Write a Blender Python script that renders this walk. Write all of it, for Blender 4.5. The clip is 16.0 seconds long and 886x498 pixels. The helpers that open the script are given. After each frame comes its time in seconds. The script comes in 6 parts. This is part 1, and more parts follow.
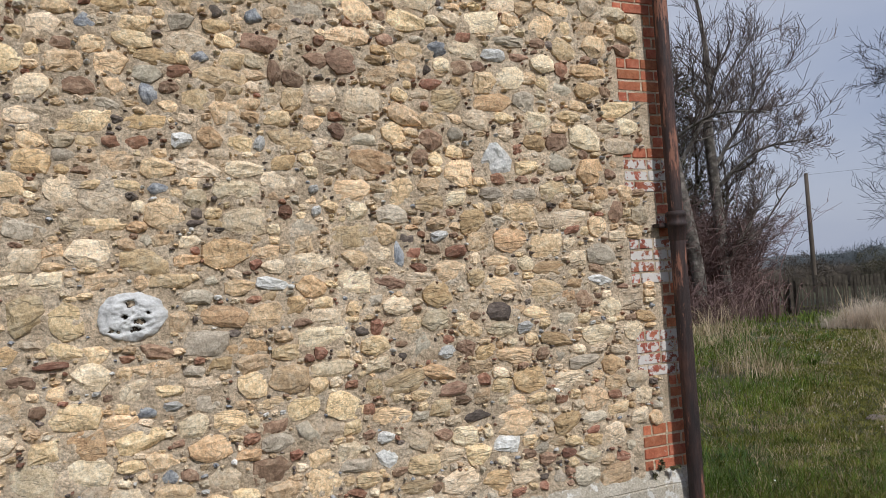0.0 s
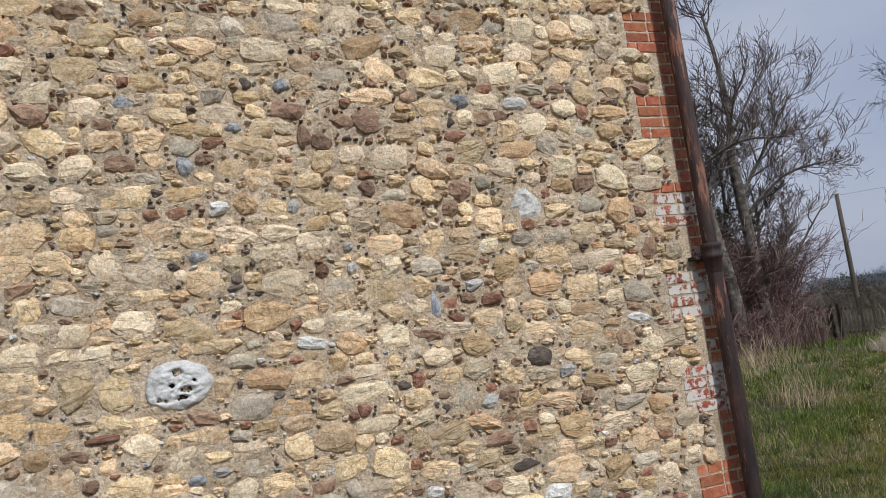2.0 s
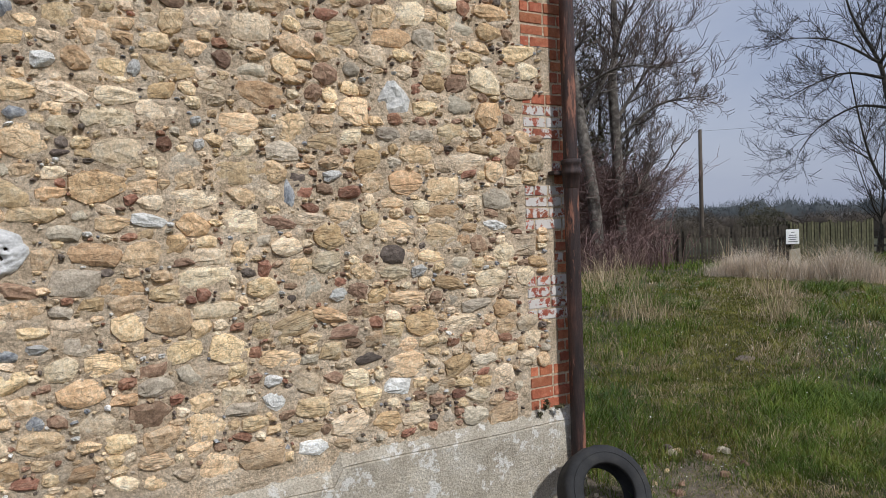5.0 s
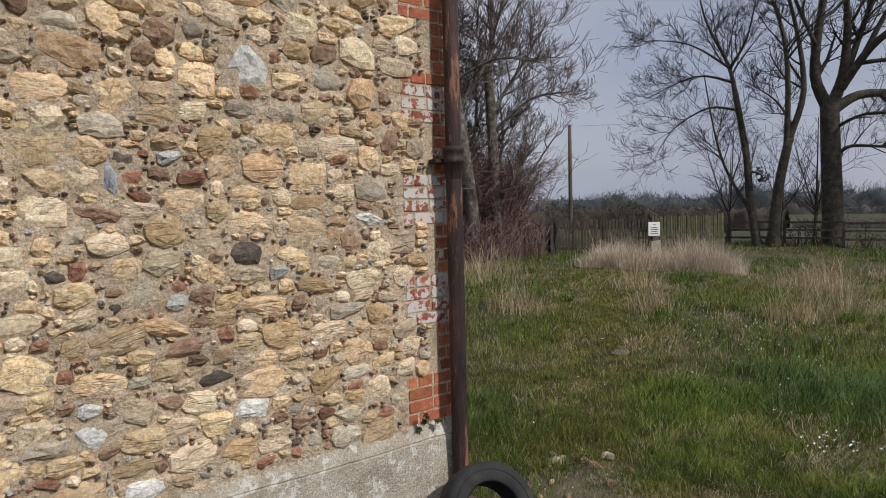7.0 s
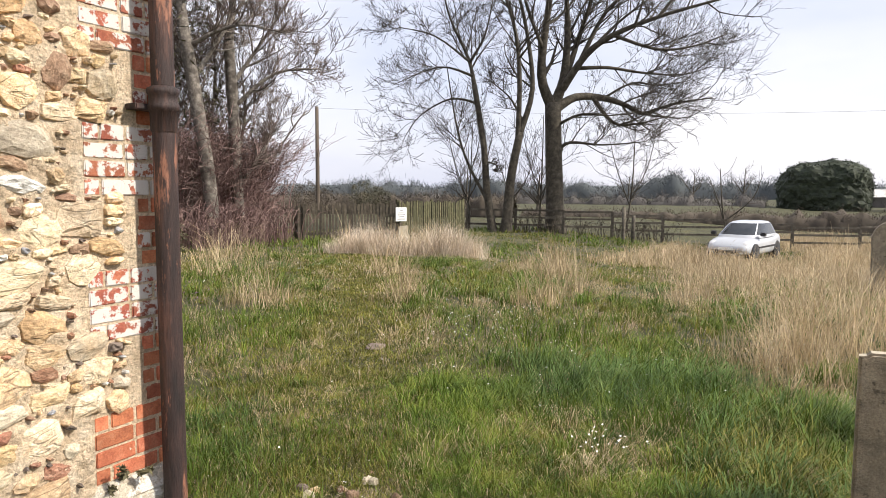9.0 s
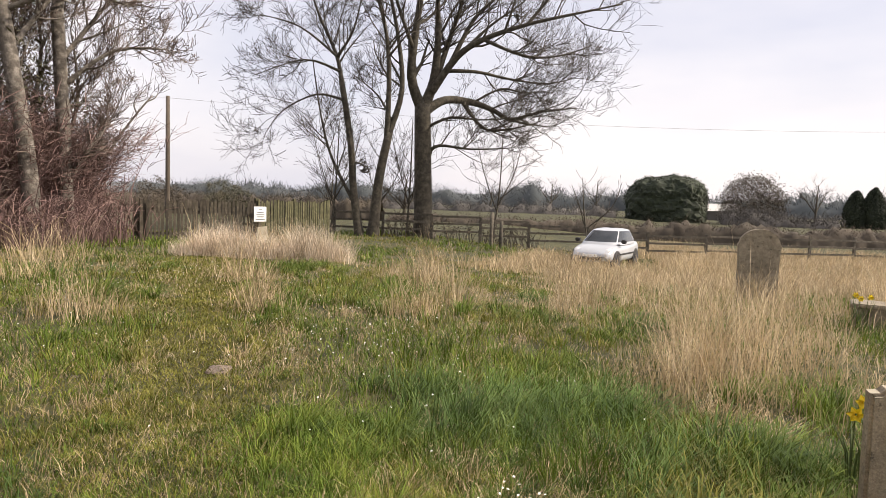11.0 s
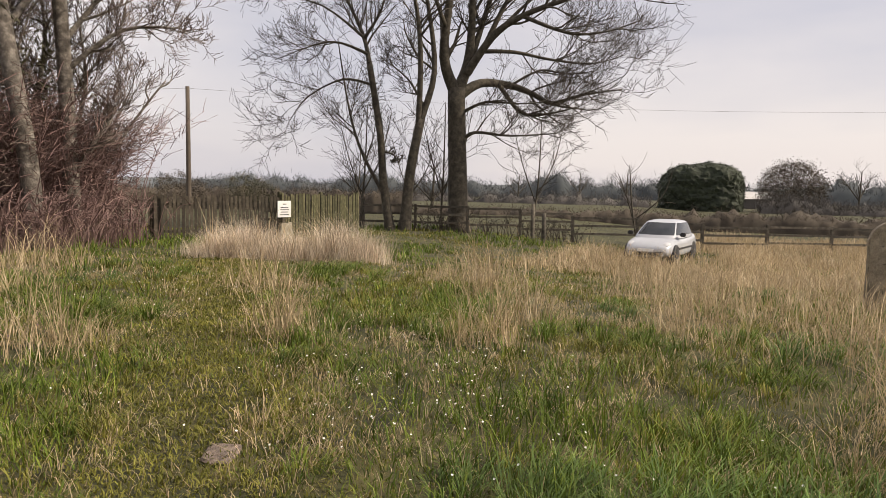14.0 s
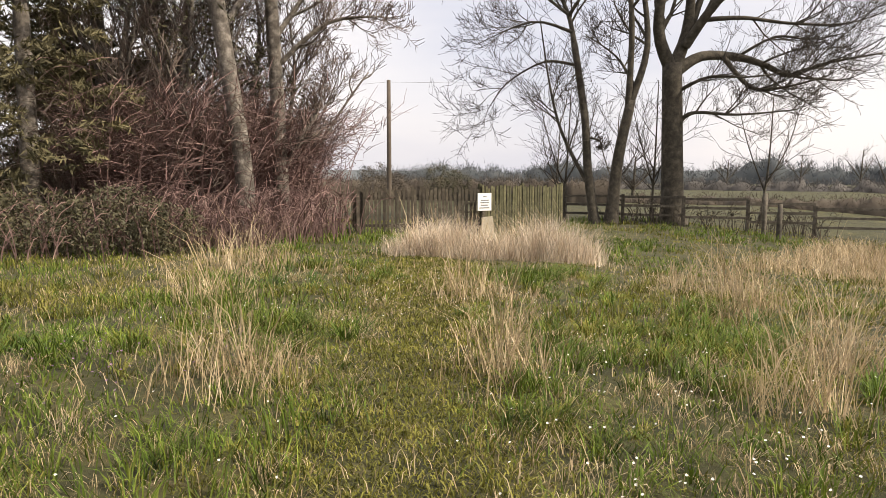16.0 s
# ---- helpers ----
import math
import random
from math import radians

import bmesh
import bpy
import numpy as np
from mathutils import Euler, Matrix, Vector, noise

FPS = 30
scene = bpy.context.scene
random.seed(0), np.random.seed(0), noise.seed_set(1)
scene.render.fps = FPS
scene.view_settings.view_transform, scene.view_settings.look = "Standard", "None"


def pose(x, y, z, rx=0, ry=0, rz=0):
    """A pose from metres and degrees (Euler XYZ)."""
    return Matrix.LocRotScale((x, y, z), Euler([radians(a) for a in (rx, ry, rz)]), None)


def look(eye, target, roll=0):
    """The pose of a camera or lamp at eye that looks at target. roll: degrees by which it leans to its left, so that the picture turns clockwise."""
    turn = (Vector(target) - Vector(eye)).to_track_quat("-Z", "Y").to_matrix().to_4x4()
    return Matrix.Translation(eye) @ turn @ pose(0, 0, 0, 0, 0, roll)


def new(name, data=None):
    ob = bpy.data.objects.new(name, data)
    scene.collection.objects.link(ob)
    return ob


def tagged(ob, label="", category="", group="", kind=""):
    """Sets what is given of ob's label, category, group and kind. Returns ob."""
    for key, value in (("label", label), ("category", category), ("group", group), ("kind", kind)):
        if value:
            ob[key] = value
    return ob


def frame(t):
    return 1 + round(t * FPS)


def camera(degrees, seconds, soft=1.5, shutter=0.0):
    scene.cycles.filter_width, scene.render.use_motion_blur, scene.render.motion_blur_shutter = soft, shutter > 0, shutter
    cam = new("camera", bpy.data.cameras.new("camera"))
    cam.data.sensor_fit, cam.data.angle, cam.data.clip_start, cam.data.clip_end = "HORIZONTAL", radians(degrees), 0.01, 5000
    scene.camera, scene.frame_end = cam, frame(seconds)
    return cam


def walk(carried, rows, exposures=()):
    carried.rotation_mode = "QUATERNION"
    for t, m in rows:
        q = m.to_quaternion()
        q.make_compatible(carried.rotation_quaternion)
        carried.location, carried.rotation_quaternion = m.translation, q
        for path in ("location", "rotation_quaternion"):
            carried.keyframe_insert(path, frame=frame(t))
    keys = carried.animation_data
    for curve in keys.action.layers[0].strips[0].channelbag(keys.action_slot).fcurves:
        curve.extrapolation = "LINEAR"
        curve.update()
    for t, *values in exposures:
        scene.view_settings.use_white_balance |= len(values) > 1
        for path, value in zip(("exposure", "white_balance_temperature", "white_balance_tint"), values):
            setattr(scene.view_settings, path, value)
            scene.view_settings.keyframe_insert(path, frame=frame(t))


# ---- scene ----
import collections

cam = camera(66.6, 16.0, soft=0.6)

PATH = [
    (0, (-3.029, -3.69, 1.71), (-2.331, -1.818, 1.809), -3.4),
    (0.5, (-3.031, -3.692, 1.715), (-2.346, -1.818, 1.86), -5.0),
    (1, (-3.023, -3.691, 1.71), (-2.313, -1.828, 1.862), -5.9),
    (1.5, (-3.034, -3.688, 1.709), (-2.341, -1.821, 1.893), -6.1),
    (2, (-3.07, -3.7, 1.721), (-2.443, -1.817, 1.968), -7.2),
    (2.5, (-3.053, -3.68, 1.694), (-2.356, -1.81, 1.828), -3.3),
    (3, (-3.06, -3.67, 1.691), (-2.385, -1.789, 1.753), -5.0),
    (3.5, (-3.028, -3.664, 1.693), (-2.261, -1.817, 1.684), -4.5),
    (4, (-3.009, -3.667, 1.684), (-2.122, -1.875, 1.629), -2.8),
    (4.2, (-2.996, -3.673, 1.686), (-2.066, -1.904, 1.619), -2.7),
    (6.3, (-2.673, -3.45, 1.719), (-1.738, -1.686, 1.608), -1.1),
    (6.5, (-2.63, -3.375, 1.723), (-1.616, -1.657, 1.577), -0.5),
    (7, (-2.638, -3.235, 1.718), (-1.397, -1.671, 1.597), -1.4),
    (7.5, (-2.521, -3.069, 1.687), (-1.121, -1.658, 1.466), -0.4),
    (8, (-2.252, -2.941, 1.662), (-0.812, -1.573, 1.428), 0.6),
    (8.5, (-2.086, -2.797, 1.653), (-0.511, -1.581, 1.455), 1.6),
    (9, (-1.97, -2.596, 1.652), (-0.249, -1.593, 1.479), 0.2),
    (9.5, (-1.75, -2.441, 1.612), (0.042, -1.565, 1.462), -1.3),
    (9.7, (-1.629, -2.413, 1.604), (0.172, -1.551, 1.493), -0.2),
    (11.8, (-0.653, -1.705, 1.488), (1.29, -1.246, 1.359), 1.8),
    (12, (-0.566, -1.63, 1.492), (1.392, -1.225, 1.427), 0.9),
    (12.5, (-0.301, -1.436, 1.429), (1.673, -1.126, 1.348), 0.2),
    (13, (0.139, -1.253, 1.414), (2.071, -0.749, 1.3), 1.8),
    (13.5, (0.473, -1.081, 1.448), (2.349, -0.406, 1.294), 3.3),
    (14, (0.807, -0.84, 1.486), (2.67, -0.135, 1.309), 1.1),
    (14.5, (1.135, -0.599, 1.492), (2.9, 0.32, 1.295), 0.2),
    (15, (1.457, -0.335, 1.545), (3.027, 0.888, 1.345), 1.8),
    (15.5, (1.703, -0.078, 1.582), (3.304, 1.112, 1.446), 0.2),
    (16, (2.074, 0.304, 1.533), (3.666, 1.496, 1.317), 0.1),
]

EXPOSURE = [(0, -0.07, 5750, 10), (4.2, -0.06, 5700, 10), (6.3, -0.06, 5750, 10), (7.6, -0.24, 6250, 11), (8.5, 0.62, 6300, 11), (9.0, 1.02, 6450, 11),
            (9.7, 1.12, 6650, 12), (11.8, 0.68, 7100, 14), (12.4, 0.44, 7150, 14), (13.0, 0.40, 7200, 14), (13.8, 0.55, 7200, 14), (16, 0.95, 7100, 12)]
walk(cam, [(t, look(eye, target, roll)) for t, eye, target, roll in PATH], EXPOSURE)

# ---- world and sun: thin bright cloud with weak sunshine ----
SUN_AZ, SUN_EL = 14.0, 41.0          # degrees from the wall's normal towards +x; height
sun_dir = Vector((math.sin(radians(SUN_AZ)) * math.cos(radians(SUN_EL)), -math.cos(radians(SUN_AZ)) * math.cos(radians(SUN_EL)), math.sin(radians(SUN_EL))))
world = bpy.data.worlds.new("world")
scene.world = world
world.use_nodes = True
wn, wl = world.node_tree.nodes, world.node_tree.links
wn.clear()
w_out = wn.new("ShaderNodeOutputWorld")
w_bg = wn.new("ShaderNodeBackground")
w_bg.inputs["Strength"].default_value = 0.1
sky = wn.new("ShaderNodeTexSky")
sky.sky_type, sky.sun_disc = "NISHITA", False
sky.sun_elevation, sky.sun_rotation = radians(SUN_EL), radians(180 - SUN_AZ)
sky.air_density, sky.dust_density = 1.2, 3.0
w_co = wn.new("ShaderNodeTexCoord")
w_map = wn.new("ShaderNodeMapping")
w_map.inputs["Scale"].default_value = (1.0, 1.0, 3.2)
w_noise = wn.new("ShaderNodeTexNoise")
w_noise.inputs["Scale"].default_value, w_noise.inputs["Detail"].default_value = 1.6, 5.0
w_ramp = wn.new("ShaderNodeValToRGB")
w_ramp.color_ramp.elements[0].position, w_ramp.color_ramp.elements[0].color = 0.34, (4.1, 4.3, 5.1, 1)
w_ramp.color_ramp.elements[1].position, w_ramp.color_ramp.elements[1].color = 0.68, (5.8, 5.7, 5.95, 1)
w_mix = wn.new("ShaderNodeMix")
w_mix.data_type = "RGBA"
w_mix.inputs[0].default_value = 0.86
wl.new(w_co.outputs["Generated"], w_map.inputs["Vector"])
wl.new(w_map.outputs["Vector"], w_noise.inputs["Vector"])
wl.new(w_noise.outputs["Fac"], w_ramp.inputs["Fac"])
wl.new(sky.outputs["Color"], w_mix.inputs[6])
wl.new(w_ramp.outputs["Color"], w_mix.inputs[7])
wl.new(w_mix.outputs[2], w_bg.inputs["Color"])
wl.new(w_bg.outputs["Background"], w_out.inputs["Surface"])
sun_data = bpy.data.lights.new("sun", "SUN")
sun_data.energy, sun_data.angle, sun_data.color = 3.3, radians(2.0), (1.0, 0.93, 0.82)
sun_ob = new("sun", sun_data)
sun_ob.matrix_world = look(sun_dir * 50, (0, 0, 0))


# ---- materials ----
def material(name, colours, scale=8.0, rough=0.85, bump=0.3, bump_scale=None, metal=0.0, vary="", spots=None, detail=6.0, trans=0.0, grain=0.0, flat=False, cracks=None):
    """Noise between two or three colours, a second larger noise for stains, fine bump. vary: 'object' or 'island' shifts the colour per piece.
    spots: (colour, scale, threshold) lays sharp-edged patches on top. cracks: (scale, width, shade) draws dirty fissures."""
    m = bpy.data.materials.new(name)
    m.use_nodes = True
    n, l = m.node_tree.nodes, m.node_tree.links
    b = n["Principled BSDF"]
    b.inputs["Roughness"].default_value, b.inputs["Metallic"].default_value = rough, metal
    co = n.new("ShaderNodeTexCoord")
    src = co.outputs["Object"]
    if flat:
        squash = n.new("ShaderNodeVectorMath")
        squash.operation = "MULTIPLY"
        squash.inputs[1].default_value = (1.0, 0.12, 1.0) if flat is True else flat
        l.new(src, squash.inputs[0])
        src = squash.outputs[0]
    if vary == "object":
        info = n.new("ShaderNodeObjectInfo")
        add = n.new("ShaderNodeVectorMath")
        add.operation = "MULTIPLY_ADD"
        add.inputs[1].default_value = (31, 17, 53)
        l.new(info.outputs["Random"], add.inputs[0])
        l.new(src, add.inputs[2])
        src = add.outputs[0]
    no = n.new("ShaderNodeTexNoise")
    no.inputs["Scale"].default_value, no.inputs["Detail"].default_value, no.inputs["Roughness"].default_value = scale, detail, 0.65
    l.new(src, no.inputs["Vector"])
    ramp = n.new("ShaderNodeValToRGB")
    el = ramp.color_ramp.elements
    while len(el) < len(colours):
        el.new(0.5)
    for i, c in enumerate(colours):
        el[i].position = 0.3 + 0.4 * i / max(1, len(colours) - 1)
        el[i].color = (*c, 1)
    l.new(no.outputs["Fac"], ramp.inputs["Fac"])
    col = ramp.outputs["Color"]
    big = n.new("ShaderNodeTexNoise")
    big.inputs["Scale"].default_value, big.inputs["Detail"].default_value = scale * 0.17, 3.0
    l.new(src, big.inputs["Vector"])
    hsv = n.new("ShaderNodeHueSaturation")
    mr = n.new("ShaderNodeMapRange")
    mr.inputs[1].default_value, mr.inputs[2].default_value, mr.inputs[3].default_value, mr.inputs[4].default_value = 0.3, 0.7, 0.8, 1.18
    l.new(big.outputs["Fac"], mr.inputs[0])
    val = mr.outputs[0]
    if vary:
        if vary == "object":
            rnd = info.outputs["Random"]
        else:
            geo = n.new("ShaderNodeNewGeometry")
            rnd = geo.outputs["Random Per Island"]
        vr = n.new("ShaderNodeMapRange")
        vr.inputs[3].default_value, vr.inputs[4].default_value = 0.74, 1.26
        l.new(rnd, vr.inputs[0])
        mul = n.new("ShaderNodeMath")
        mul.operation = "MULTIPLY"
        l.new(val, mul.inputs[0])
        l.new(vr.outputs[0], mul.inputs[1])
        val = mul.outputs[0]
        sh = n.new("ShaderNodeMath")
        sh.operation = "MULTIPLY_ADD"
        sh.inputs[1].default_value, sh.inputs[2].default_value = 7.31, 0.0
        fr = n.new("ShaderNodeMath")
        fr.operation = "FRACT"
        l.new(rnd, sh.inputs[0])
        l.new(sh.outputs[0], fr.inputs[0])
        hr = n.new("ShaderNodeMapRange")
        hr.inputs[3].default_value, hr.inputs[4].default_value = 0.492, 0.506
        l.new(fr.outputs[0], hr.inputs[0])
        l.new(hr.outputs[0], hsv.inputs["Hue"])
    if grain:
        gn = n.new("ShaderNodeTexNoise")
        gn.inputs["Scale"].default_value, gn.inputs["Detail"].default_value, gn.inputs["Roughness"].default_value = (bump_scale or scale * 3) * 1.3, 5.0, 0.75
        l.new(src, gn.inputs["Vector"])
        gr = n.new("ShaderNodeMapRange")
        gr.inputs[1].default_value, gr.inputs[2].default_value, gr.inputs[3].default_value, gr.inputs[4].default_value = 0.32, 0.66, 1 - grain, 1 + grain * 0.6
        l.new(gn.outputs["Fac"], gr.inputs[0])
        gm = n.new("ShaderNodeMath")
        gm.operation = "MULTIPLY"
        l.new(val, gm.inputs[0])
        l.new(gr.outputs[0], gm.inputs[1])
        val = gm.outputs[0]
    if cracks:
        lay = n.new("ShaderNodeVectorMath")
        lay.operation = "MULTIPLY"
        lay.inputs[1].default_value = (0.55, 1.0, 1.5)
        l.new(src, lay.inputs[0])
        cn = n.new("ShaderNodeTexNoise")
        cn.inputs["Scale"].default_value, cn.inputs["Detail"].default_value, cn.inputs["Roughness"].default_value = cracks[0], 3.0, 0.6
        cn.inputs["Distortion"].default_value = 0.7
        l.new(lay.outputs[0], cn.inputs["Vector"])
        cs = n.new("ShaderNodeMath")
        cs.operation = "SUBTRACT"
        cs.inputs[1].default_value = 0.5
        ca = n.new("ShaderNodeMath")
        ca.operation = "ABSOLUTE"
        l.new(cn.outputs["Fac"], cs.inputs[0])
        l.new(cs.outputs[0], ca.inputs[0])
        cr = n.new("ShaderNodeMapRange")
        cr.inputs[1].default_value, cr.inputs[2].default_value, cr.inputs[3].default_value, cr.inputs[4].default_value = 0.0, cracks[1], 1 - cracks[2], 1.0
        l.new(ca.outputs[0], cr.inputs[0])
        cm = n.new("ShaderNodeMath")
        cm.operation = "MULTIPLY"
        l.new(val, cm.inputs[0])
        l.new(cr.outputs[0], cm.inputs[1])
        val = cm.outputs[0]
    l.new(val, hsv.inputs["Value"])
    l.new(col, hsv.inputs["Color"])
    col = hsv.outputs["Color"]
    if spots:
        sn = n.new("ShaderNodeTexNoise")
        sn.inputs["Scale"].default_value, sn.inputs["Detail"].default_value, sn.inputs["Roughness"].default_value = spots[1], 7.0, 0.7
        l.new(src, sn.inputs["Vector"])
        sr = n.new("ShaderNodeMapRange")
        sr.inputs[1].default_value, sr.inputs[2].default_value = spots[2], spots[2] + 0.04
        l.new(sn.outputs["Fac"], sr.inputs[0])
        mx = n.new("ShaderNodeMix")
        mx.data_type = "RGBA"
        mx.inputs[7].default_value = (*spots[0], 1)
        l.new(sr.outputs[0], mx.inputs[0])
        l.new(col, mx.inputs[6])
        col = mx.outputs[2]
    l.new(col, b.inputs["Base Color"])
    if bump:
        bn = n.new("ShaderNodeTexNoise")
        bn.inputs["Scale"].default_value, bn.inputs["Detail"].default_value, bn.inputs["Roughness"].default_value = bump_scale or scale * 3, 8.0, 0.7
        l.new(src, bn.inputs["Vector"])
        bp = n.new("ShaderNodeBump")
        bp.inputs["Strength"].default_value, bp.inputs["Distance"].default_value = bump, 0.02 if bump < 0.95 else 0.035
        relief = bn.outputs["Fac"]
        if cracks:
            deep = n.new("ShaderNodeMath")
            deep.operation = "MULTIPLY_ADD"
            deep.inputs[1].default_value = 0.45
            l.new(cr.outputs[0], deep.inputs[0])
            l.new(relief, deep.inputs[2])
            relief = deep.outputs[0]
        l.new(relief, bp.inputs["Height"])
        l.new(bp.outputs["Normal"], b.inputs["Normal"])
    if trans:
        tr = n.new("ShaderNodeBsdfTranslucent")
        ms = n.new("ShaderNodeMixShader")
        ms.inputs[0].default_value = trans
        l.new(col, tr.inputs["Color"])
        l.new(b.outputs[0], ms.inputs[1])
        l.new(tr.outputs[0], ms.inputs[2])
        l.new(ms.outputs[0], n["Material Output"].inputs["Surface"])
    return m


STONE_COLOURS = {
    "y": ((0.55, 0.375, 0.195), (0.745, 0.55, 0.325), (0.81, 0.67, 0.455)),
    "b": ((0.20, 0.12, 0.075), (0.33, 0.21, 0.135), (0.47, 0.34, 0.23)),
    "g": ((0.40, 0.33, 0.24), (0.56, 0.48, 0.36), (0.68, 0.60, 0.47)),
    "w": ((0.52, 0.50, 0.46), (0.70, 0.68, 0.63), (0.78, 0.77, 0.73)),
    "f": ((0.12, 0.13, 0.15), (0.34, 0.35, 0.37), (0.62, 0.62, 0.60)),
    "c": ((0.63, 0.475, 0.295), (0.77, 0.62, 0.42), (0.82, 0.715, 0.54)),
    "d": ((0.08, 0.065, 0.055), (0.16, 0.125, 0.10), (0.28, 0.23, 0.19)),
    "r": ((0.20, 0.09, 0.055), (0.32, 0.165, 0.10), (0.45, 0.29, 0.2)),
    "o": ((0.40, 0.25, 0.125), (0.57, 0.39, 0.21), (0.66, 0.50, 0.31)),
}
KINDS = list(STONE_COLOURS)
STONE = {k: material("stone_" + k, c, 3.5, 0.55 if k in "fw" else 0.9, 0.9, 8, vary="object", grain=0.4, flat=True, cracks=(0.8, 0.016, 0.45) if k in "yco" else None) for k, c in STONE_COLOURS.items()}
STONE_FAR = {k: material("rubble_" + k, c, 26, 0.55 if k in "fw" else 0.9, 0.55, 60, vary="island", grain=0.45, cracks=(7, 0.016, 0.45) if k in "yco" else None) for k, c in STONE_COLOURS.items()}
STONE_HOLE = material("dark_brown_hole", ((0.03, 0.022, 0.016), (0.07, 0.05, 0.035)), 60, 0.95, 0.4)
STONE["W"] = material("holed_flint", ((0.35, 0.34, 0.33), (0.66, 0.65, 0.63), (0.76, 0.75, 0.72)), 2.5, 0.55, 0.7, 9, spots=((0.36, 0.25, 0.14), 2.6, 0.63), flat=True, grain=0.25)
MORTAR = material("lime_mortar", ((0.52, 0.39, 0.255), (0.70, 0.55, 0.38), (0.79, 0.665, 0.505)), 9, 0.95, 0.95, 45, spots=((0.84, 0.77, 0.64), 75, 0.66), grain=0.45)
BRICK = material("red_brick", ((0.33, 0.095, 0.045), (0.46, 0.15, 0.07), (0.52, 0.22, 0.12)), 22, 0.9, 0.5, 90, vary="object", grain=0.3, spots=((0.55, 0.47, 0.36), 26, 0.66))
BRICK_WASH = material("limewashed_brick", ((0.27, 0.07, 0.04), (0.36, 0.11, 0.06), (0.42, 0.16, 0.09)), 22, 0.9, 0.45, 90, vary="object", spots=((0.60, 0.555, 0.51), 19, 0.46), grain=0.35)
CONCRETE = material("old_render", ((0.40, 0.34, 0.255), (0.54, 0.475, 0.37), (0.64, 0.58, 0.475)), 6, 0.9, 0.9, 60, spots=((0.70, 0.67, 0.61), 9, 0.56), grain=0.45)
IRON = material("rusted_iron", ((0.012, 0.009, 0.009), (0.04, 0.022, 0.019), (0.13, 0.058, 0.04)), 13, 0.65, 0.5, 60, 0.1, spots=((0.26, 0.115, 0.07), 9, 0.55), grain=0.35, flat=(1.0, 1.0, 0.16))
RUBBER = material("black_rubber", ((0.014, 0.014, 0.015), (0.024, 0.024, 0.025), (0.04, 0.038, 0.036)), 9, 0.85, 0.15, 60)
PALE = material("weathered_pale", ((0.042, 0.034, 0.024), (0.076, 0.063, 0.045), (0.125, 0.106, 0.078)), 7, 0.9, 0.4, 40, vary="object")
PALE_GREEN = material("algae_pale", ((0.048, 0.045, 0.02), (0.082, 0.079, 0.038), (0.13, 0.122, 0.064)), 7, 0.9, 0.4, 40, vary="object")
RAIL = material("rail_wood", ((0.05, 0.042, 0.032), (0.09, 0.078, 0.06), (0.15, 0.13, 0.10)), 7, 0.9, 0.4, 40, vary="object")
BARK = material("grey_bark", ((0.032, 0.027, 0.02), (0.068, 0.058, 0.043), (0.125, 0.11, 0.082)), 5, 0.95, 0.9, 22)
BARK_DARK = material("brown_bark", ((0.06, 0.051, 0.042), (0.13, 0.112, 0.094), (0.29, 0.26, 0.225)), 6, 0.95, 0.9, 22)
TWIG = material("twigs", ((0.035, 0.028, 0.021), (0.065, 0.052, 0.039)), 5, 0.9, 0.0)
TWIG_WOOD = material("brown_twigs", ((0.07, 0.052, 0.043), (0.13, 0.097, 0.08), (0.20, 0.155, 0.13)), 1.2, 0.9, 0.0, vary="island")
TWIG_RED = material("red_brown_twigs", ((0.09, 0.055, 0.05), (0.175, 0.108, 0.096), (0.28, 0.19, 0.165)), 1.2, 0.9, 0.0, vary="island")
LEAF_DARK = material("evergreen_leaf", ((0.010, 0.015, 0.008), (0.02, 0.028, 0.013), (0.036, 0.045, 0.02)), 2, 0.8, 0.0)
LEAF_BROWN = material("conifer_foliage", ((0.05, 0.046, 0.02), (0.10, 0.088, 0.04), (0.17, 0.145, 0.07)), 2, 0.8, 0.0, vary="island")
LEAF_OLIVE = material("bramble_leaf", ((0.03, 0.03, 0.014), (0.06, 0.056, 0.026), (0.115, 0.095, 0.052)), 2, 0.7, 0.0, vary="island")
LEAF_GREEN = material("spring_leaf", ((0.05, 0.075, 0.022), (0.09, 0.13, 0.04), (0.14, 0.18, 0.07)), 2, 0.7, 0.0, vary="island", trans=0.25)
GRASS = material("grass_blades", ((0.026, 0.055, 0.006), (0.092, 0.145, 0.013), (0.23, 0.275, 0.042)), 4.0, 0.8, 0.0, vary="island", trans=0.2)
GRASS_BLUE = material("coarse_grass_blades", ((0.026, 0.055, 0.01), (0.08, 0.14, 0.026), (0.18, 0.25, 0.07)), 4.0, 0.75, 0.0, vary="island", trans=0.2)
STRAW_PALE = material("bleached_grass_blades", ((0.46, 0.37, 0.27), (0.68, 0.57, 0.44), (0.84, 0.76, 0.64)), 3.0, 0.8, 0.0, vary="island", trans=0.25)
GRASS_OLIVE = material("olive_grass_blades", ((0.06, 0.066, 0.010), (0.155, 0.155, 0.024), (0.31, 0.29, 0.065)), 4.0, 0.8, 0.0, vary="island", trans=0.2)
STRAW = material("dry_grass_blades", ((0.25, 0.185, 0.10), (0.47, 0.365, 0.22), (0.72, 0.60, 0.42)), 3.0, 0.75, 0.0, vary="island", trans=0.25)
GROUND = material("turf_ground", ((0.02, 0.022, 0.007), (0.048, 0.048, 0.014), (0.105, 0.09, 0.032)), 2.3, 0.95, 0.9, 20, spots=((0.14, 0.11, 0.06), 3.0, 0.64), grain=0.4)
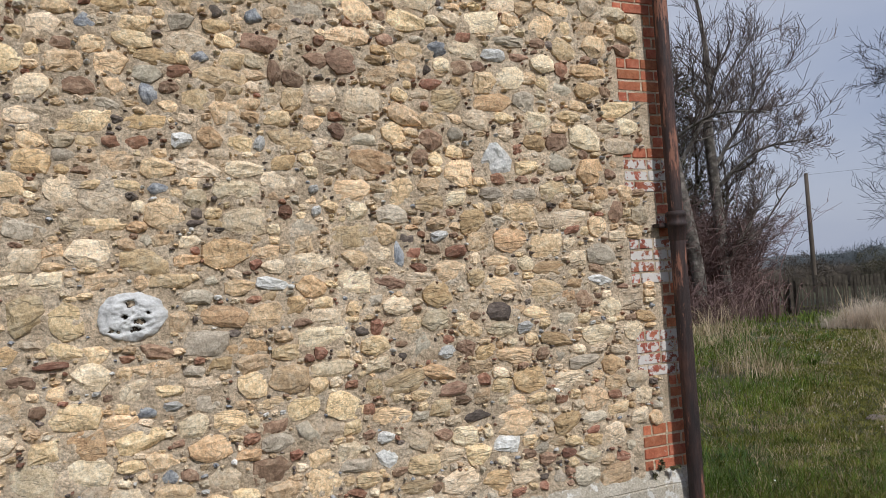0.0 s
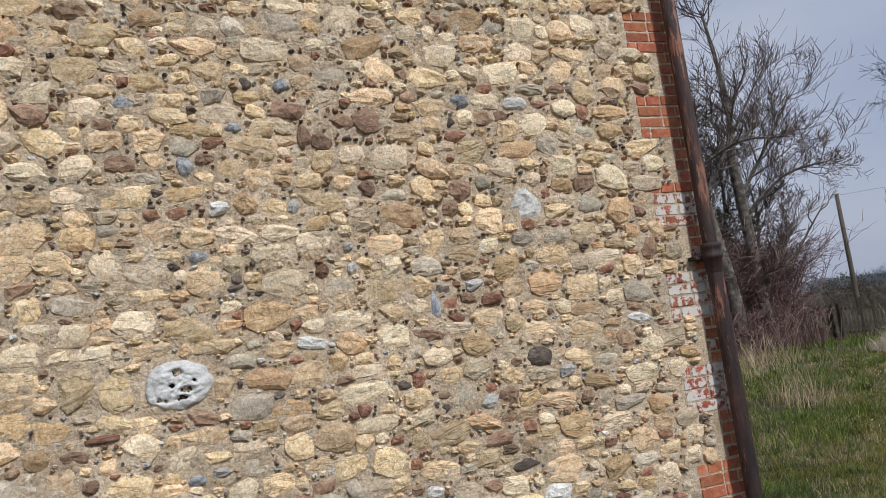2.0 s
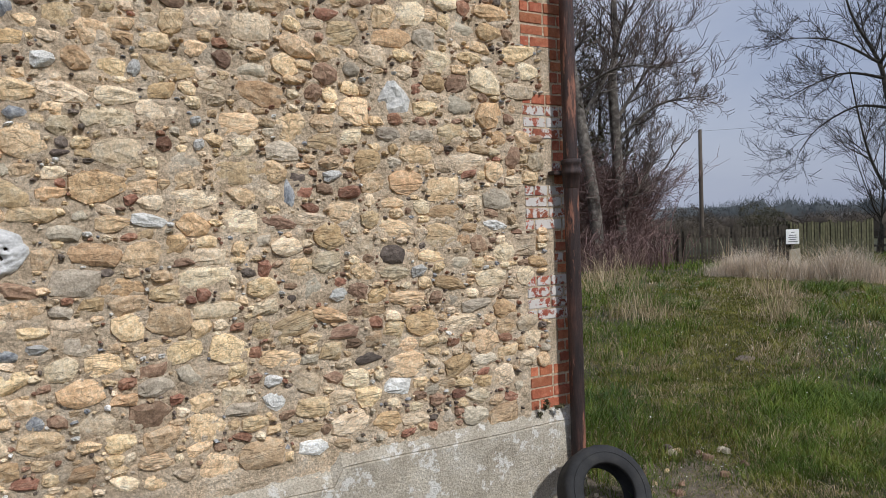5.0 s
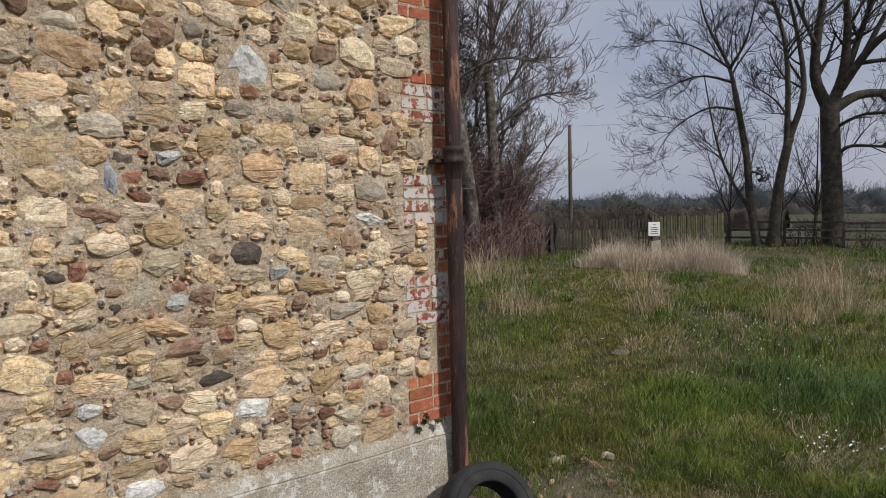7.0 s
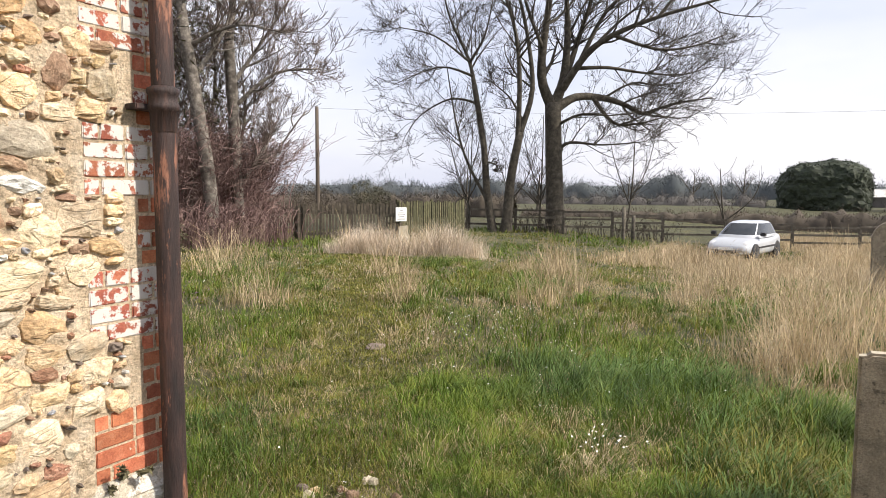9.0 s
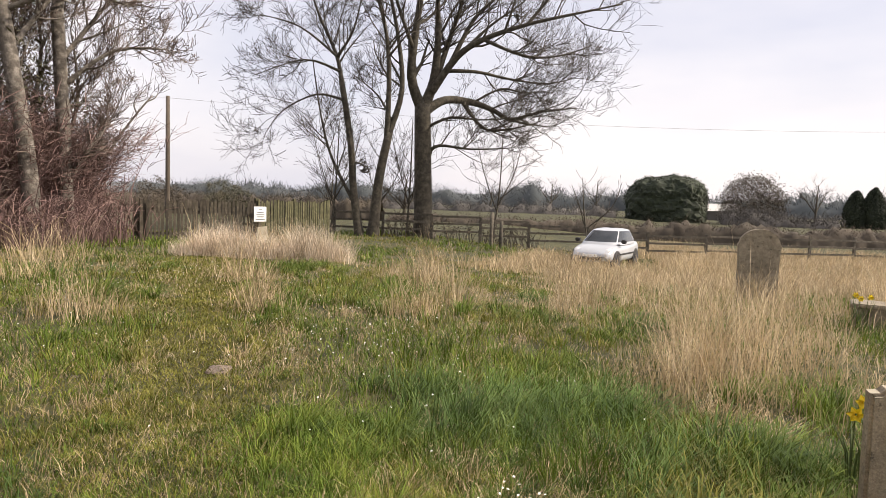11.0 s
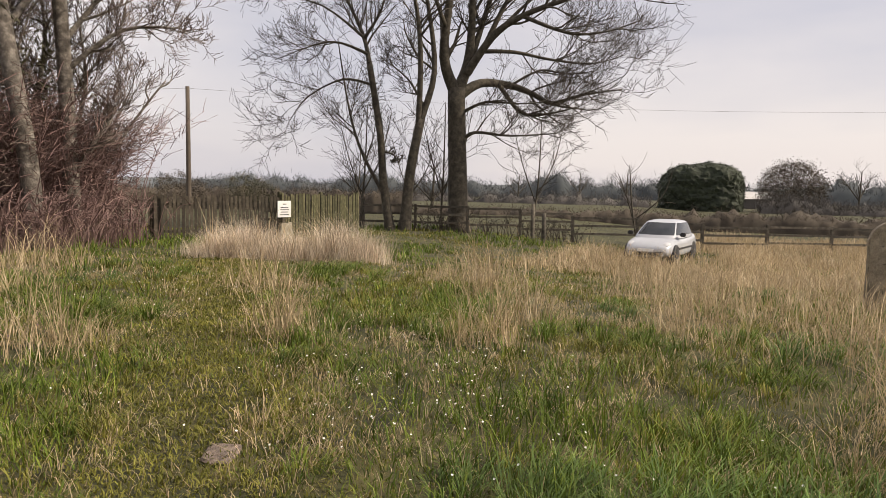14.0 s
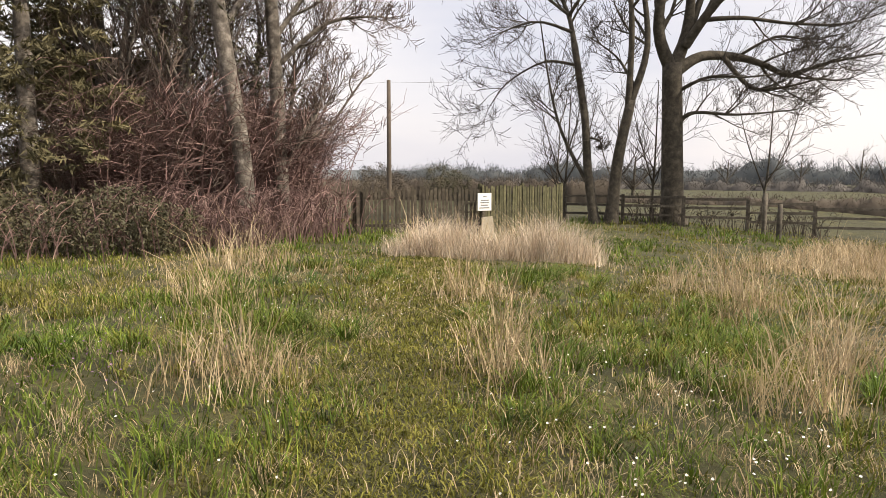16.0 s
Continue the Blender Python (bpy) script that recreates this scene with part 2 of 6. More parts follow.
SOIL = material("bare_soil", ((0.10, 0.08, 0.055), (0.18, 0.145, 0.105), (0.27, 0.22, 0.165)), 9, 0.95, 0.9, 40, grain=0.5)
HEADSTONE = material("lichened_headstone", ((0.16, 0.135, 0.10), (0.26, 0.22, 0.16), (0.35, 0.30, 0.22)), 11, 0.95, 0.6, 70, spots=((0.10, 0.085, 0.06), 14, 0.60), grain=0.35)
STONE_TOP = material("pale_cut_stone", ((0.36, 0.31, 0.23), (0.46, 0.41, 0.31)), 9, 0.9, 0.3)
POLE = material("pole_wood", ((0.07, 0.055, 0.042), (0.12, 0.095, 0.072)), 4, 0.9, 0.3)
WIRE = material("wire", ((0.24, 0.24, 0.25), (0.3, 0.3, 0.31)), 3, 0.6, 0.0)
WHITE_PAINT = material("car_paint", ((0.50, 0.52, 0.55), (0.55, 0.57, 0.60)), 2, 0.22, 0.0, metal=0.15)
GLASS = material("car_glass", ((0.03, 0.035, 0.04), (0.05, 0.055, 0.06)), 2, 0.06, 0.0)
BLACK = material("black_plastic", ((0.018, 0.018, 0.02), (0.03, 0.03, 0.032)), 5, 0.5, 0.0)
CHROME = material("alloy", ((0.45, 0.46, 0.47), (0.55, 0.56, 0.57)), 5, 0.3, 0.0, metal=0.8)
LAMP = material("lamp_glass", ((0.55, 0.56, 0.57), (0.7, 0.7, 0.71)), 9, 0.12, 0.0)
SIGN = material("sign_board", ((0.74, 0.74, 0.72), (0.8, 0.8, 0.78)), 5, 0.5, 0.0)
INK = material("sign_ink", ((0.06, 0.06, 0.06), (0.10, 0.10, 0.10)), 5, 0.6, 0.0)
PETAL = material("white_petal", ((0.74, 0.74, 0.70), (0.8, 0.8, 0.77)), 5, 0.7, 0.0)
PURPLE = material("purple_flower", ((0.14, 0.08, 0.15), (0.24, 0.14, 0.22)), 5, 0.7, 0.0, vary="island")
YELLOW = material("daffodil_yellow", ((0.75, 0.55, 0.02), (0.82, 0.66, 0.04)), 5, 0.6, 0.0)
HEDGE = material("winter_hedge", ((0.045, 0.036, 0.028), (0.085, 0.068, 0.05), (0.12, 0.10, 0.075)), 0.6, 0.95, 0.0)
# HAZE and HILL: distance haze is put into the base colour, greyer and bluer
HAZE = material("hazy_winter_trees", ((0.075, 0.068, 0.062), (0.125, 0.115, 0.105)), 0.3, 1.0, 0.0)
HILL = material("far_haze_blue_grey", ((0.075, 0.085, 0.09), (0.11, 0.122, 0.125)), 0.012, 1.0, 0.0)
HOUSE = material("white_render", ((0.45, 0.44, 0.42), (0.52, 0.51, 0.49)), 1.5, 0.9, 0.0)
ROOF = material("roof_tiles", ((0.10, 0.08, 0.07), (0.15, 0.12, 0.10)), 3, 0.9, 0.0)


# ---- helpers for building ----
def mesh_from(name, verts, faces, mat=None, smooth=False):
    me = bpy.data.meshes.new(name)
    me.from_pydata(verts, [], faces)
    for m in (mat if isinstance(mat, (list, tuple)) else [mat] if mat else []):
        me.materials.append(m)
    if smooth:
        me.shade_smooth()
    return me


def part(name, bm, mat, parent=None, label=""):
    me = bpy.data.meshes.new(name)
    bm.to_mesh(me)
    bm.free()
    for m in (mat if isinstance(mat, (list, tuple)) else [mat]):
        me.materials.append(m)
    ob = new(name, me)
    ob.parent = parent
    if label:
        ob["label"] = label
    return ob


def box(bm, x0, x1, y0, y1, z0, z1, bevel=0.0):
    r = bmesh.ops.create_cube(bm, size=1)
    for v in r["verts"]:
        v.co = Vector(((x0 + x1) / 2 + v.co.x * (x1 - x0), (y0 + y1) / 2 + v.co.y * (y1 - y0), (z0 + z1) / 2 + v.co.z * (z1 - z0)))
    if bevel:
        bmesh.ops.bevel(bm, geom=list({e for v in r["verts"] for e in v.link_edges}), offset=bevel, segments=2, affect="EDGES")
    return bm


def boxed(x0, x1, y0, y1, z0, z1, bevel=0.0):
    return box(bmesh.new(), x0, x1, y0, y1, z0, z1, bevel)


class Tubes:
    """Gathers tapered tubes into one mesh."""

    def __init__(self):
        self.v, self.f = [], []

    def add(self, pts, radii, sides=6, cap=True):
        n0, rings = len(self.v), len(pts)
        for i, p in enumerate(pts):
            d = (pts[min(i + 1, rings - 1)] - pts[max(i - 1, 0)]).normalized()
            a = d.cross(Vector((0.31, 0.87, 0.2))).normalized()
            b = d.cross(a)
            for k in range(sides):
                w = 2 * math.pi * k / sides
                self.v.append(p + (a * math.cos(w) + b * math.sin(w)) * radii[i])
        for i in range(rings - 1):
            for k in range(sides):
                q = n0 + i * sides
                self.f.append((q + k, q + (k + 1) % sides, q + sides + (k + 1) % sides, q + sides + k))
        if cap:
            self.f.append(tuple(n0 + (rings - 1) * sides + k for k in range(sides)))

    def mesh(self, name, mat, smooth=True):
        return mesh_from(name, [tuple(v) for v in self.v], self.f, mat, smooth)


def ground_z(x, y):
    """Height of the turf: level by the wall, falling gently towards the track where the car stands."""
    s = min(max((x - 6.0) / 17.0, 0.0), 1.0)
    t = min(max((9.0 - y) / 9.0, 0.0), 1.0)
    z = -0.86 * s * s * (3 - 2 * s) * (0.25 + 0.75 * t)
    z += 0.05 * noise.noise((x * 0.35, y * 0.35, 0.0)) + 0.03 * noise.noise((x * 1.1, y * 1.1, 4.0))
    z -= 0.2 * math.exp(-((x + 0.4) / 1.6) ** 2 - ((y + 0.4) / 1.0) ** 2)
    far = max(0.0, math.hypot(x - 10, y) - 45) / 100
    return z * max(0.0, 1 - far * 0.3) - min(far, 4) * 0.5


# ---- ground ----
def build_ground():
    near = np.concatenate((np.linspace(-1200, -60, 8), np.linspace(-40, -8, 9), np.arange(-6, 36, 0.45), np.linspace(38, 110, 16), np.linspace(140, 1500, 10)))
    nx, ny = len(near), len(near)
    ys = near - 3.0
    verts = [(float(x), float(y), ground_z(float(x), float(y))) for y in ys for x in near]
    faces = [(j * nx + i, j * nx + i + 1, (j + 1) * nx + i + 1, (j + 1) * nx + i) for j in range(ny - 1) for i in range(nx - 1)]
    tagged(new("ground", mesh_from("ground", verts, faces, GROUND, True)), "rough green and straw-coloured turf of a churchyard", "ground", kind="structure")


build_ground()

# ---- the flint and rubble wall ----
XC = 0.045          # the building's corner
WALL_TOP, Z0, COURSE = 5.2, 0.42, 0.0752


def build_wall_body():
    xs = np.concatenate((np.linspace(-14, -5.1, 12), np.arange(-5.0, XC - 0.02, 0.017)))
    zs = np.concatenate((np.arange(-0.3, 4.2, 0.017), np.linspace(4.25, WALL_TOP, 6)))
    verts, faces = [], []
    for z in zs:
        for x in xs:
            d = -0.006 + 0.012 * noise.noise((x * 7, z * 10, 0)) - 0.022 * abs(noise.noise((x * 13, z * 19, 3))) + 0.012 * noise.noise((x * 31, z * 36, 5)) + 0.006 * noise.noise((x * 2.2, z * 2.2, 7))
            if x > -0.36:
                d = -0.001 + 0.003 * noise.noise((x * 30, z * 30, 3))
            verts.append((float(x), float(d), float(z)))
    nx, nz = len(xs), len(zs)
    for j in range(nz - 1):
        for i in range(nx - 1):
            faces.append((j * nx + i, j * nx + i + 1, (j + 1) * nx + i + 1, (j + 1) * nx + i))
    n0 = len(verts)
    x1 = XC - 0.012
    verts += [(-14, 0.02, -0.3), (x1, 0.02, -0.3), (x1, 9, -0.3), (-14, 9, -0.3), (-14, 0.02, WALL_TOP), (x1, 0.02, WALL_TOP), (x1, 9, WALL_TOP), (-14, 9, WALL_TOP)]
    faces += [tuple(n0 + i for i in f) for f in ((1, 2, 6, 5), (2, 3, 7, 6), (3, 0, 4, 7), (4, 5, 6, 7))]
    return tagged(new("wall_south", mesh_from("wall_south", verts, faces, MORTAR, True)), "flint and ironstone rubble wall in sandy lime mortar", "wall", kind="structure")


wall = build_wall_body()


def stone_mesh(seed, sub=1, boxy=0.5):
    """A lump facing -y, one unit across, its back left open inside the mortar."""
    rng = random.Random(seed)
    bm = bmesh.new()
    bmesh.ops.create_icosphere(bm, subdivisions=sub + 1, radius=0.5)
    offset = Vector((rng.uniform(0, 50), rng.uniform(0, 50), rng.uniform(0, 50)))
    cuts = []
    for _ in range(9):
        nrm = Vector((rng.uniform(-1, 1), rng.uniform(-0.9, 0.2), rng.uniform(-1, 1))).normalized()
        cuts.append((nrm, rng.uniform(0.26, 0.46)))
    for v in bm.verts:
        c = v.co.copy()
        m = max(abs(c.x), abs(c.z), abs(c.y)) or 1
        c = c.lerp(c * (0.5 / m) * 0.95, boxy)
        for nrm, off in cuts:
            over = c.dot(nrm) - off
            if over > 0:
                c -= nrm * over
        c *= 1 + 0.3 * noise.noise(c * 3.1 + offset) + 0.2 * noise.noise(c * 7 + offset)
        v.co = c
    bmesh.ops.delete(bm, geom=[v for v in bm.verts if v.co.y > 0.2], context="VERTS")
    bmesh.ops.recalc_face_normals(bm, faces=bm.faces)
    me = bpy.data.meshes.new("stone")
    bm.to_mesh(me)
    bm.free()
    return me


def hewn_mesh(seed, point=0.0):
    """A broken block facing -y, one unit across: an angular outline and a few rough facets. point narrows the top."""
    rng = random.Random(seed)
    n, p = 9, rng.uniform(2.3, 5.0)
    turn = rng.uniform(0, 1)
    chops = [(rng.uniform(0, 6.283), rng.uniform(0.36, 0.46)) for _ in range(2)]
    ring = []
    for i in range(n):
        a = 2 * math.pi * (i + turn + rng.uniform(-0.3, 0.3)) / n
        c, q = math.cos(a), math.sin(a)
        r = 0.5 / (abs(c) ** p + abs(q) ** p) ** (1 / p) * rng.uniform(0.88, 1.06)
        for way, off in chops:
            k = math.cos(a - way)
            if k > 0.2:
                r = min(r, off / k)
        z = q * r
        ring.append((c * r * (1 + point * 0.3 - point * 1.25 * (z + 0.5)), z))
    slope, lift = rng.uniform(-0.3, 0.3), rng.uniform(-0.35, 0.2)
    verts, faces = [], []
    for scale, y, rough in ((1.06, 0.3, 0.0), (0.94, -0.27, 0.07), (0.56, -0.46, 0.1)):
        for x, z in ring:
            k = scale * (1 + rng.uniform(-rough, rough))
            out = y + (slope * x + lift * z) * (0.6 if y < 0 else 0) + rng.uniform(-rough, rough)
            verts.append((x * k, out, z * k))
    verts.append((rng.uniform(-0.1, 0.1), -0.48 + rng.uniform(-0.1, 0.1), rng.uniform(-0.1, 0.1)))
    for j in range(2):
        for i in range(n):
            k = (i + 1) % n
            faces += [(j * n + i, j * n + k, (j + 1) * n + k), (j * n + i, (j + 1) * n + k, (j + 1) * n + i)]
    faces += [(2 * n + i, 2 * n + (i + 1) % n, 3 * n) for i in range(n)]
    return mesh_from("stone", verts, faces)


def holed_flint():
    """A pale egg of flint with pits coloured dark brown."""
    pits = ((0.0, 0.52, 0.17, 0.15), (-0.17, 0.03, 0.09, 0.11), (0.22, -0.2, 0.22, 0.13), (0.08, -0.5, 0.19, 0.11), (-0.54, -0.47, 0.07, 0.09), (-0.38, -0.55, 0.06, 0.08), (0.45, 0.12, 0.07, 0.06))
    rings, n = 22, 56
    verts, faces, dark = [(0, -0.5, 0)], [], []
    for i in range(1, rings + 1):
        s = i / rings
        for k in range(n):
            a = 2 * math.pi * k / n
            e = 1 + 0.14 * noise.noise((math.cos(a) * 1.6, math.sin(a) * 1.6, 5)) + 0.07 * noise.noise((math.cos(a) * 6, math.sin(a) * 6, 1))
            u, v = math.cos(a) * s * e, math.sin(a) * s * e
            v -= 0.12 * u * (1 - s * s)
            y = -0.5 * math.sqrt(max(0.0, 1 - s ** 3.2)) + 0.12 * noise.noise((u * 3, v * 3, 0)) + 0.09 * noise.noise((u * 8, v * 8, 4)) + 0.05 * noise.noise((u * 19, v * 19, 4)) + (0.25 if i == rings else 0)
            for pu, pv, ru, rv in pits:
                d = ((u - pu) / ru) ** 2 + ((v - pv) / rv) ** 2 + 0.5 * noise.noise((u * 9, v * 9, 8))
                y += 0.42 * max(0.0, 1 - d * 0.7)
            verts.append((u * 0.5, y, v * 0.5))
    for k in range(n):
        faces.append((0, 1 + k, 1 + (k + 1) % n))
    for i in range(rings - 1):
        for k in range(n):
            q = 1 + i * n
            faces.append((q + k, q + n + k, q + n + (k + 1) % n, q + (k + 1) % n))
    me = mesh_from("stone", verts, faces, [STONE["W"], STONE_HOLE], True)
    for p in me.polygons:
        u, v = p.center.x * 2, p.center.z * 2
        p.material_index = int(any(((u - pu) / ru) ** 2 + ((v - pv) / rv) ** 2 + 0.5 * noise.noise((u * 9, v * 9, 8)) < 0.62 for pu, pv, ru, rv in pits))
    return me


ROUND, HEWN = range(10), range(10, 34)
SHAPES = [stone_mesh(s, 1, 0.1 + 0.06 * (s % 7)) for s in ROUND] + [hewn_mesh(s) for s in HEWN] + [hewn_mesh(3, 0.75)]
POINTED = len(SHAPES) - 1
SHAPE_DATA = []
for me in SHAPES:
    SHAPE_DATA.append(([tuple(v.co) for v in me.vertices], [tuple(p.vertices) for p in me.polygons]))
LIT = {}
for k in KINDS:
    for i, me in enumerate(SHAPES):
        LIT[k, i] = me.copy()
        LIT[k, i].materials.append(STONE[k])
        if i in ROUND:
            LIT[k, i].shade_smooth()
HOLED = holed_flint()

placed = []


def stone_object(kind, x, z, w, h, proud, turn, shape):
    ob = new("stone", HOLED if kind == "W" else LIT[kind, shape])
    ob.parent = wall
    ob.matrix_basis = Matrix.Translation((x, 0.0, z)) @ Matrix.Rotation(turn, 4, "Y") @ Matrix.Diagonal((w, proud * 2, h, 1))


def f(kind, x, z, w, h, shape=None):
    """A stone that stands out by its colour or size."""
    rng = random.Random(int(1000 * x + 77 * z))
    placed.append((x, z, w / 2, h / 2))
    if kind == "W":
        stone_object(kind, x, z, w, h, 0.05, -0.04, 0)
        return
    cobble = kind == "f" or (kind in "gd" and rng.random() < 0.5)
    shape = shape if shape is not None else rng.choice(ROUND if cobble else HEWN)
    stone_object(kind, x, z, w * (1.15 if cobble else 1.06), h * (1.15 if cobble else 1.06), rng.uniform(0.026, 0.04), rng.uniform(-0.15, 0.15), shape)


f("W", -3.32, 1.63, 0.34, 0.25)
f("w", -1.29, 2.44, 0.25, 0.23, POINTED)
f("f", -3.50, 3.11, 0.11, 0.09)
f("f", -2.67, 3.20, 0.10, 0.11)
f("d", -2.87, 3.21, 0.07, 0.08)
f("f", -2.95, 2.96, 0.08, 0.06)
f("b", -2.48, 2.87, 0.12, 0.11)
f("b", -2.57, 2.90, 0.08, 0.14)
f("f", -3.21, 2.76, 0.08, 0.12)
f("c", -2.32, 2.79, 0.16, 0.13)
f("b", -3.52, 2.79, 0.15, 0.10)
f("g", -3.60, 2.44, 0.10, 0.08)
f("w", -2.67, 2.51, 0.06, 0.09)
f("w", -3.06, 2.52, 0.11, 0.09)
f("o", -2.92, 2.54, 0.14, 0.12)
f("f", -3.18, 2.27, 0.09, 0.07)
f("d", -3.01, 2.09, 0.08, 0.04)
f("f", -1.63, 3.10, 0.14, 0.10)
f("b", -1.48, 2.99, 0.12, 0.10)
f("d", -1.70, 2.96, 0.09, 0.07)
f("w", -1.26, 3.08, 0.17, 0.09)
f("y", -1.59, 2.78, 0.20, 0.14)
f("g", -0.79, 2.88, 0.17, 0.11)
f("g", -1.07, 2.80, 0.16, 0.14)
f("g", -1.15, 3.17, 0.23, 0.07)
f("b", -2.35, 2.98, 0.14, 0.10)
f("b", -2.21, 2.98, 0.19, 0.15)
f("w", -2.64, 1.76, 0.17, 0.08)
f("y", -3.78, 1.67, 0.17, 0.21)
f("y", -3.61, 1.62, 0.17, 0.19)
f("g", -2.94, 1.79, 0.08, 0.08)
f("r", -2.08, 1.48, 0.08, 0.09)
f("d", -2.16, 1.47, 0.08, 0.06)
f("b", -1.99, 1.73, 0.20, 0.08)
f("w", -1.68, 1.98, 0.12, 0.07)
f("w", -1.67, 1.31, 0.12, 0.08)
f("w", -1.16, 1.41, 0.11, 0.07)
f("b", -0.73, 1.56, 0.12, 0.13)
f("g", -2.48, 0.95, 0.12, 0.13)
f("w", -2.06, 0.76, 0.13, 0.11)
f("w", -2.06, 0.87, 0.10, 0.07)
f("w", -1.32, 0.73, 0.18, 0.11)
f("c", -1.87, 0.83, 0.17, 0.13)
f("f", -3.18, 0.82, 0.09, 0.08)
f("f", -3.26, 1.16, 0.10, 0.07)
f("w", -3.15, 1.17, 0.10, 0.05)
f("r", -3.68, 1.42, 0.17, 0.04)
f("b", -3.80, 1.35, 0.14, 0.08)
f("b", -1.65, 1.09, 0.24, 0.08)
f("d", -1.50, 0.92, 0.18, 0.08)
f("g", -1.00, 0.49, 0.11, 0.09)
f("b", -1.06, 0.61, 0.11, 0.08)
f("r", -0.94, 0.96, 0.09, 0.07)
f("c", -0.38, 0.78, 0.15, 0.11)
f("c", -0.58, 0.70, 0.17, 0.16)
f("d", -1.33, 1.52, 0.17, 0.12)
f("d", -1.94, 1.31, 0.07, 0.07)
f("r", -2.55, 2.14, 0.09, 0.08)
f("f", -1.94, 1.87, 0.08, 0.15)
f("d", -1.87, 1.97, 0.12, 0.10)
f("b", -1.72, 1.91, 0.10, 0.07)
f("b", -1.77, 2.44, 0.10, 0.10)
f("g", -2.10, 2.54, 0.16, 0.08)
f("b", -2.25, 2.59, 0.10, 0.10)
f("g", -1.55, 2.58, 0.11, 0.09)
f("g", -0.86, 2.41, 0.18, 0.13)
f("w", -0.61, 1.67, 0.19, 0.07)
f("w", -2.38, 2.14, 0.06, 0.06)
f("w", -2.39, 2.26, 0.06, 0.05)
f("c", -2.29, 2.37, 0.10, 0.06)
f("g", -1.32, 2.22, 0.17, 0.09)
f("r", -1.28, 2.31, 0.11, 0.08)
f("g", -1.11, 2.22, 0.17, 0.09)
f("g", -0.87, 1.45, 0.16, 0.10)
f("g", -0.77, 1.17, 0.24, 0.09)
f("g", -0.93, 1.22, 0.10, 0.10)
f("b", -0.46, 2.10, 0.11, 0.15)
f("r", -3.55, 0.60, 0.15, 0.12)
f("r", -3.22, 0.55, 0.13, 0.06)
f("o", -2.98, 0.55, 0.16, 0.09)
f("y", -2.66, 0.54, 0.17, 0.09)
f("w", -1.86, 0.47, 0.18, 0.1)
f("g", -3.7, 0.75, 0.2, 0.1)


def scatter_stones():
    """Rubble thrown together from the largest blocks down to the chips, each kept clear of the others."""
    rng = random.Random(11)
    rest_v, rest_f, rest_m = [], [], []
    rows, count = [], len(placed)
    cells = collections.defaultdict(list)

    def fits(cx, cz, w, h, gap):
        i, j = int(cx // 0.3), int(cz // 0.3)
        for a in (i - 1, i, i + 1):
            for b in (j - 1, j, j + 1):
                for px, pz, pw, ph in cells[a, b]:
                    if abs(px - cx) < pw + w / 2 + gap and abs(pz - cz) < ph + h / 2 + gap:
                        return False
        return True

    for q in placed:
        cells[int(q[0] // 0.3), int(q[1] // 0.3)].append(q)
    for w0, h0, tries, gap, pool in ((0.19, 0.12, 1600, 0.002, "yyyycccog"), (0.15, 0.095, 6000, 0.001, "yyyyycccbog"), (0.11, 0.075, 12000, 0.0, "yyyyycccbrog"),
                                     (0.08, 0.056, 18000, 0.0, "yyyyyccccbbbrrog"), (0.056, 0.04, 16000, 0.0, "yyyyyycccbbrdgo"), (0.034, 0.024, 10000, 0.0, "yyyyyccccbrdgwf"), (0.02, 0.015, 22000, 0.0, "yyccbbddrgwf")):
        for _ in range(tries):
            w, h = w0 * rng.uniform(0.75, 1.25), h0 * rng.uniform(0.7, 1.25)
            cx, cz = rng.uniform(-5.4, -0.1), rng.uniform(0.44, 4.15)
            k = int((cz - Z0) / COURSE)
            edge = -0.42 if (k // 4) % 2 == 0 else -0.2
            if cx + w / 2 > edge or not fits(cx, cz, w, h, gap):
                continue
            kind = rng.choice(pool)
            if kind in "br" and cx < -2.4 and rng.random() < 0.55:
                kind = "y"
            cells[int(cx // 0.3), int(cz // 0.3)].append((cx, cz, w / 2, h / 2))
            sunk = 0.85 if cx < -2.2 else 1.0
            proud = rng.uniform(0.02, 0.042) * sunk if kind in "ycog" else rng.uniform(0.022, 0.04)
            cobble = kind == "f" or (kind in "gd" and rng.random() < 0.35)
            rows.append((cx, cz, w * 1.24, h * 1.26, kind, proud, rng.uniform(-0.22, 0.22), rng.choice(ROUND if cobble else HEWN)))
    near = [r for r in rows if -2.2 < r[0] and 0.4 < r[1] < 2.3 and r[2] > 0.1]
    near = set(near[:300 - count])
    for cx, cz, w, h, kind, proud, turn, shape in rows:
        if (cx, cz, w, h, kind, proud, turn, shape) in near:
            stone_object(kind, cx, cz, w, h, proud, turn, shape)
            continue
        m = Matrix.Translation((cx, 0.0, cz)) @ Matrix.Rotation(turn, 4, "Y") @ Matrix.Diagonal((w, proud * 2, h, 1))
        n0 = len(rest_v)
        vs, fs = SHAPE_DATA[shape]
        rest_v += [tuple(m @ Vector(v)) for v in vs]
        rest_f += [tuple(n0 + i for i in q) for q in fs]
        rest_m += [KINDS.index(kind)] * len(fs)
    me = mesh_from("rubble_stones", rest_v, rest_f, [STONE_FAR[k] for k in KINDS])
    me.polygons.foreach_set("material_index", rest_m)
    ob = tagged(new("rubble_stones", me), kind="stuff")
    ob.parent = wall


# ---- brick quoin, one brick at a time ----
BRICK_MESH = {}


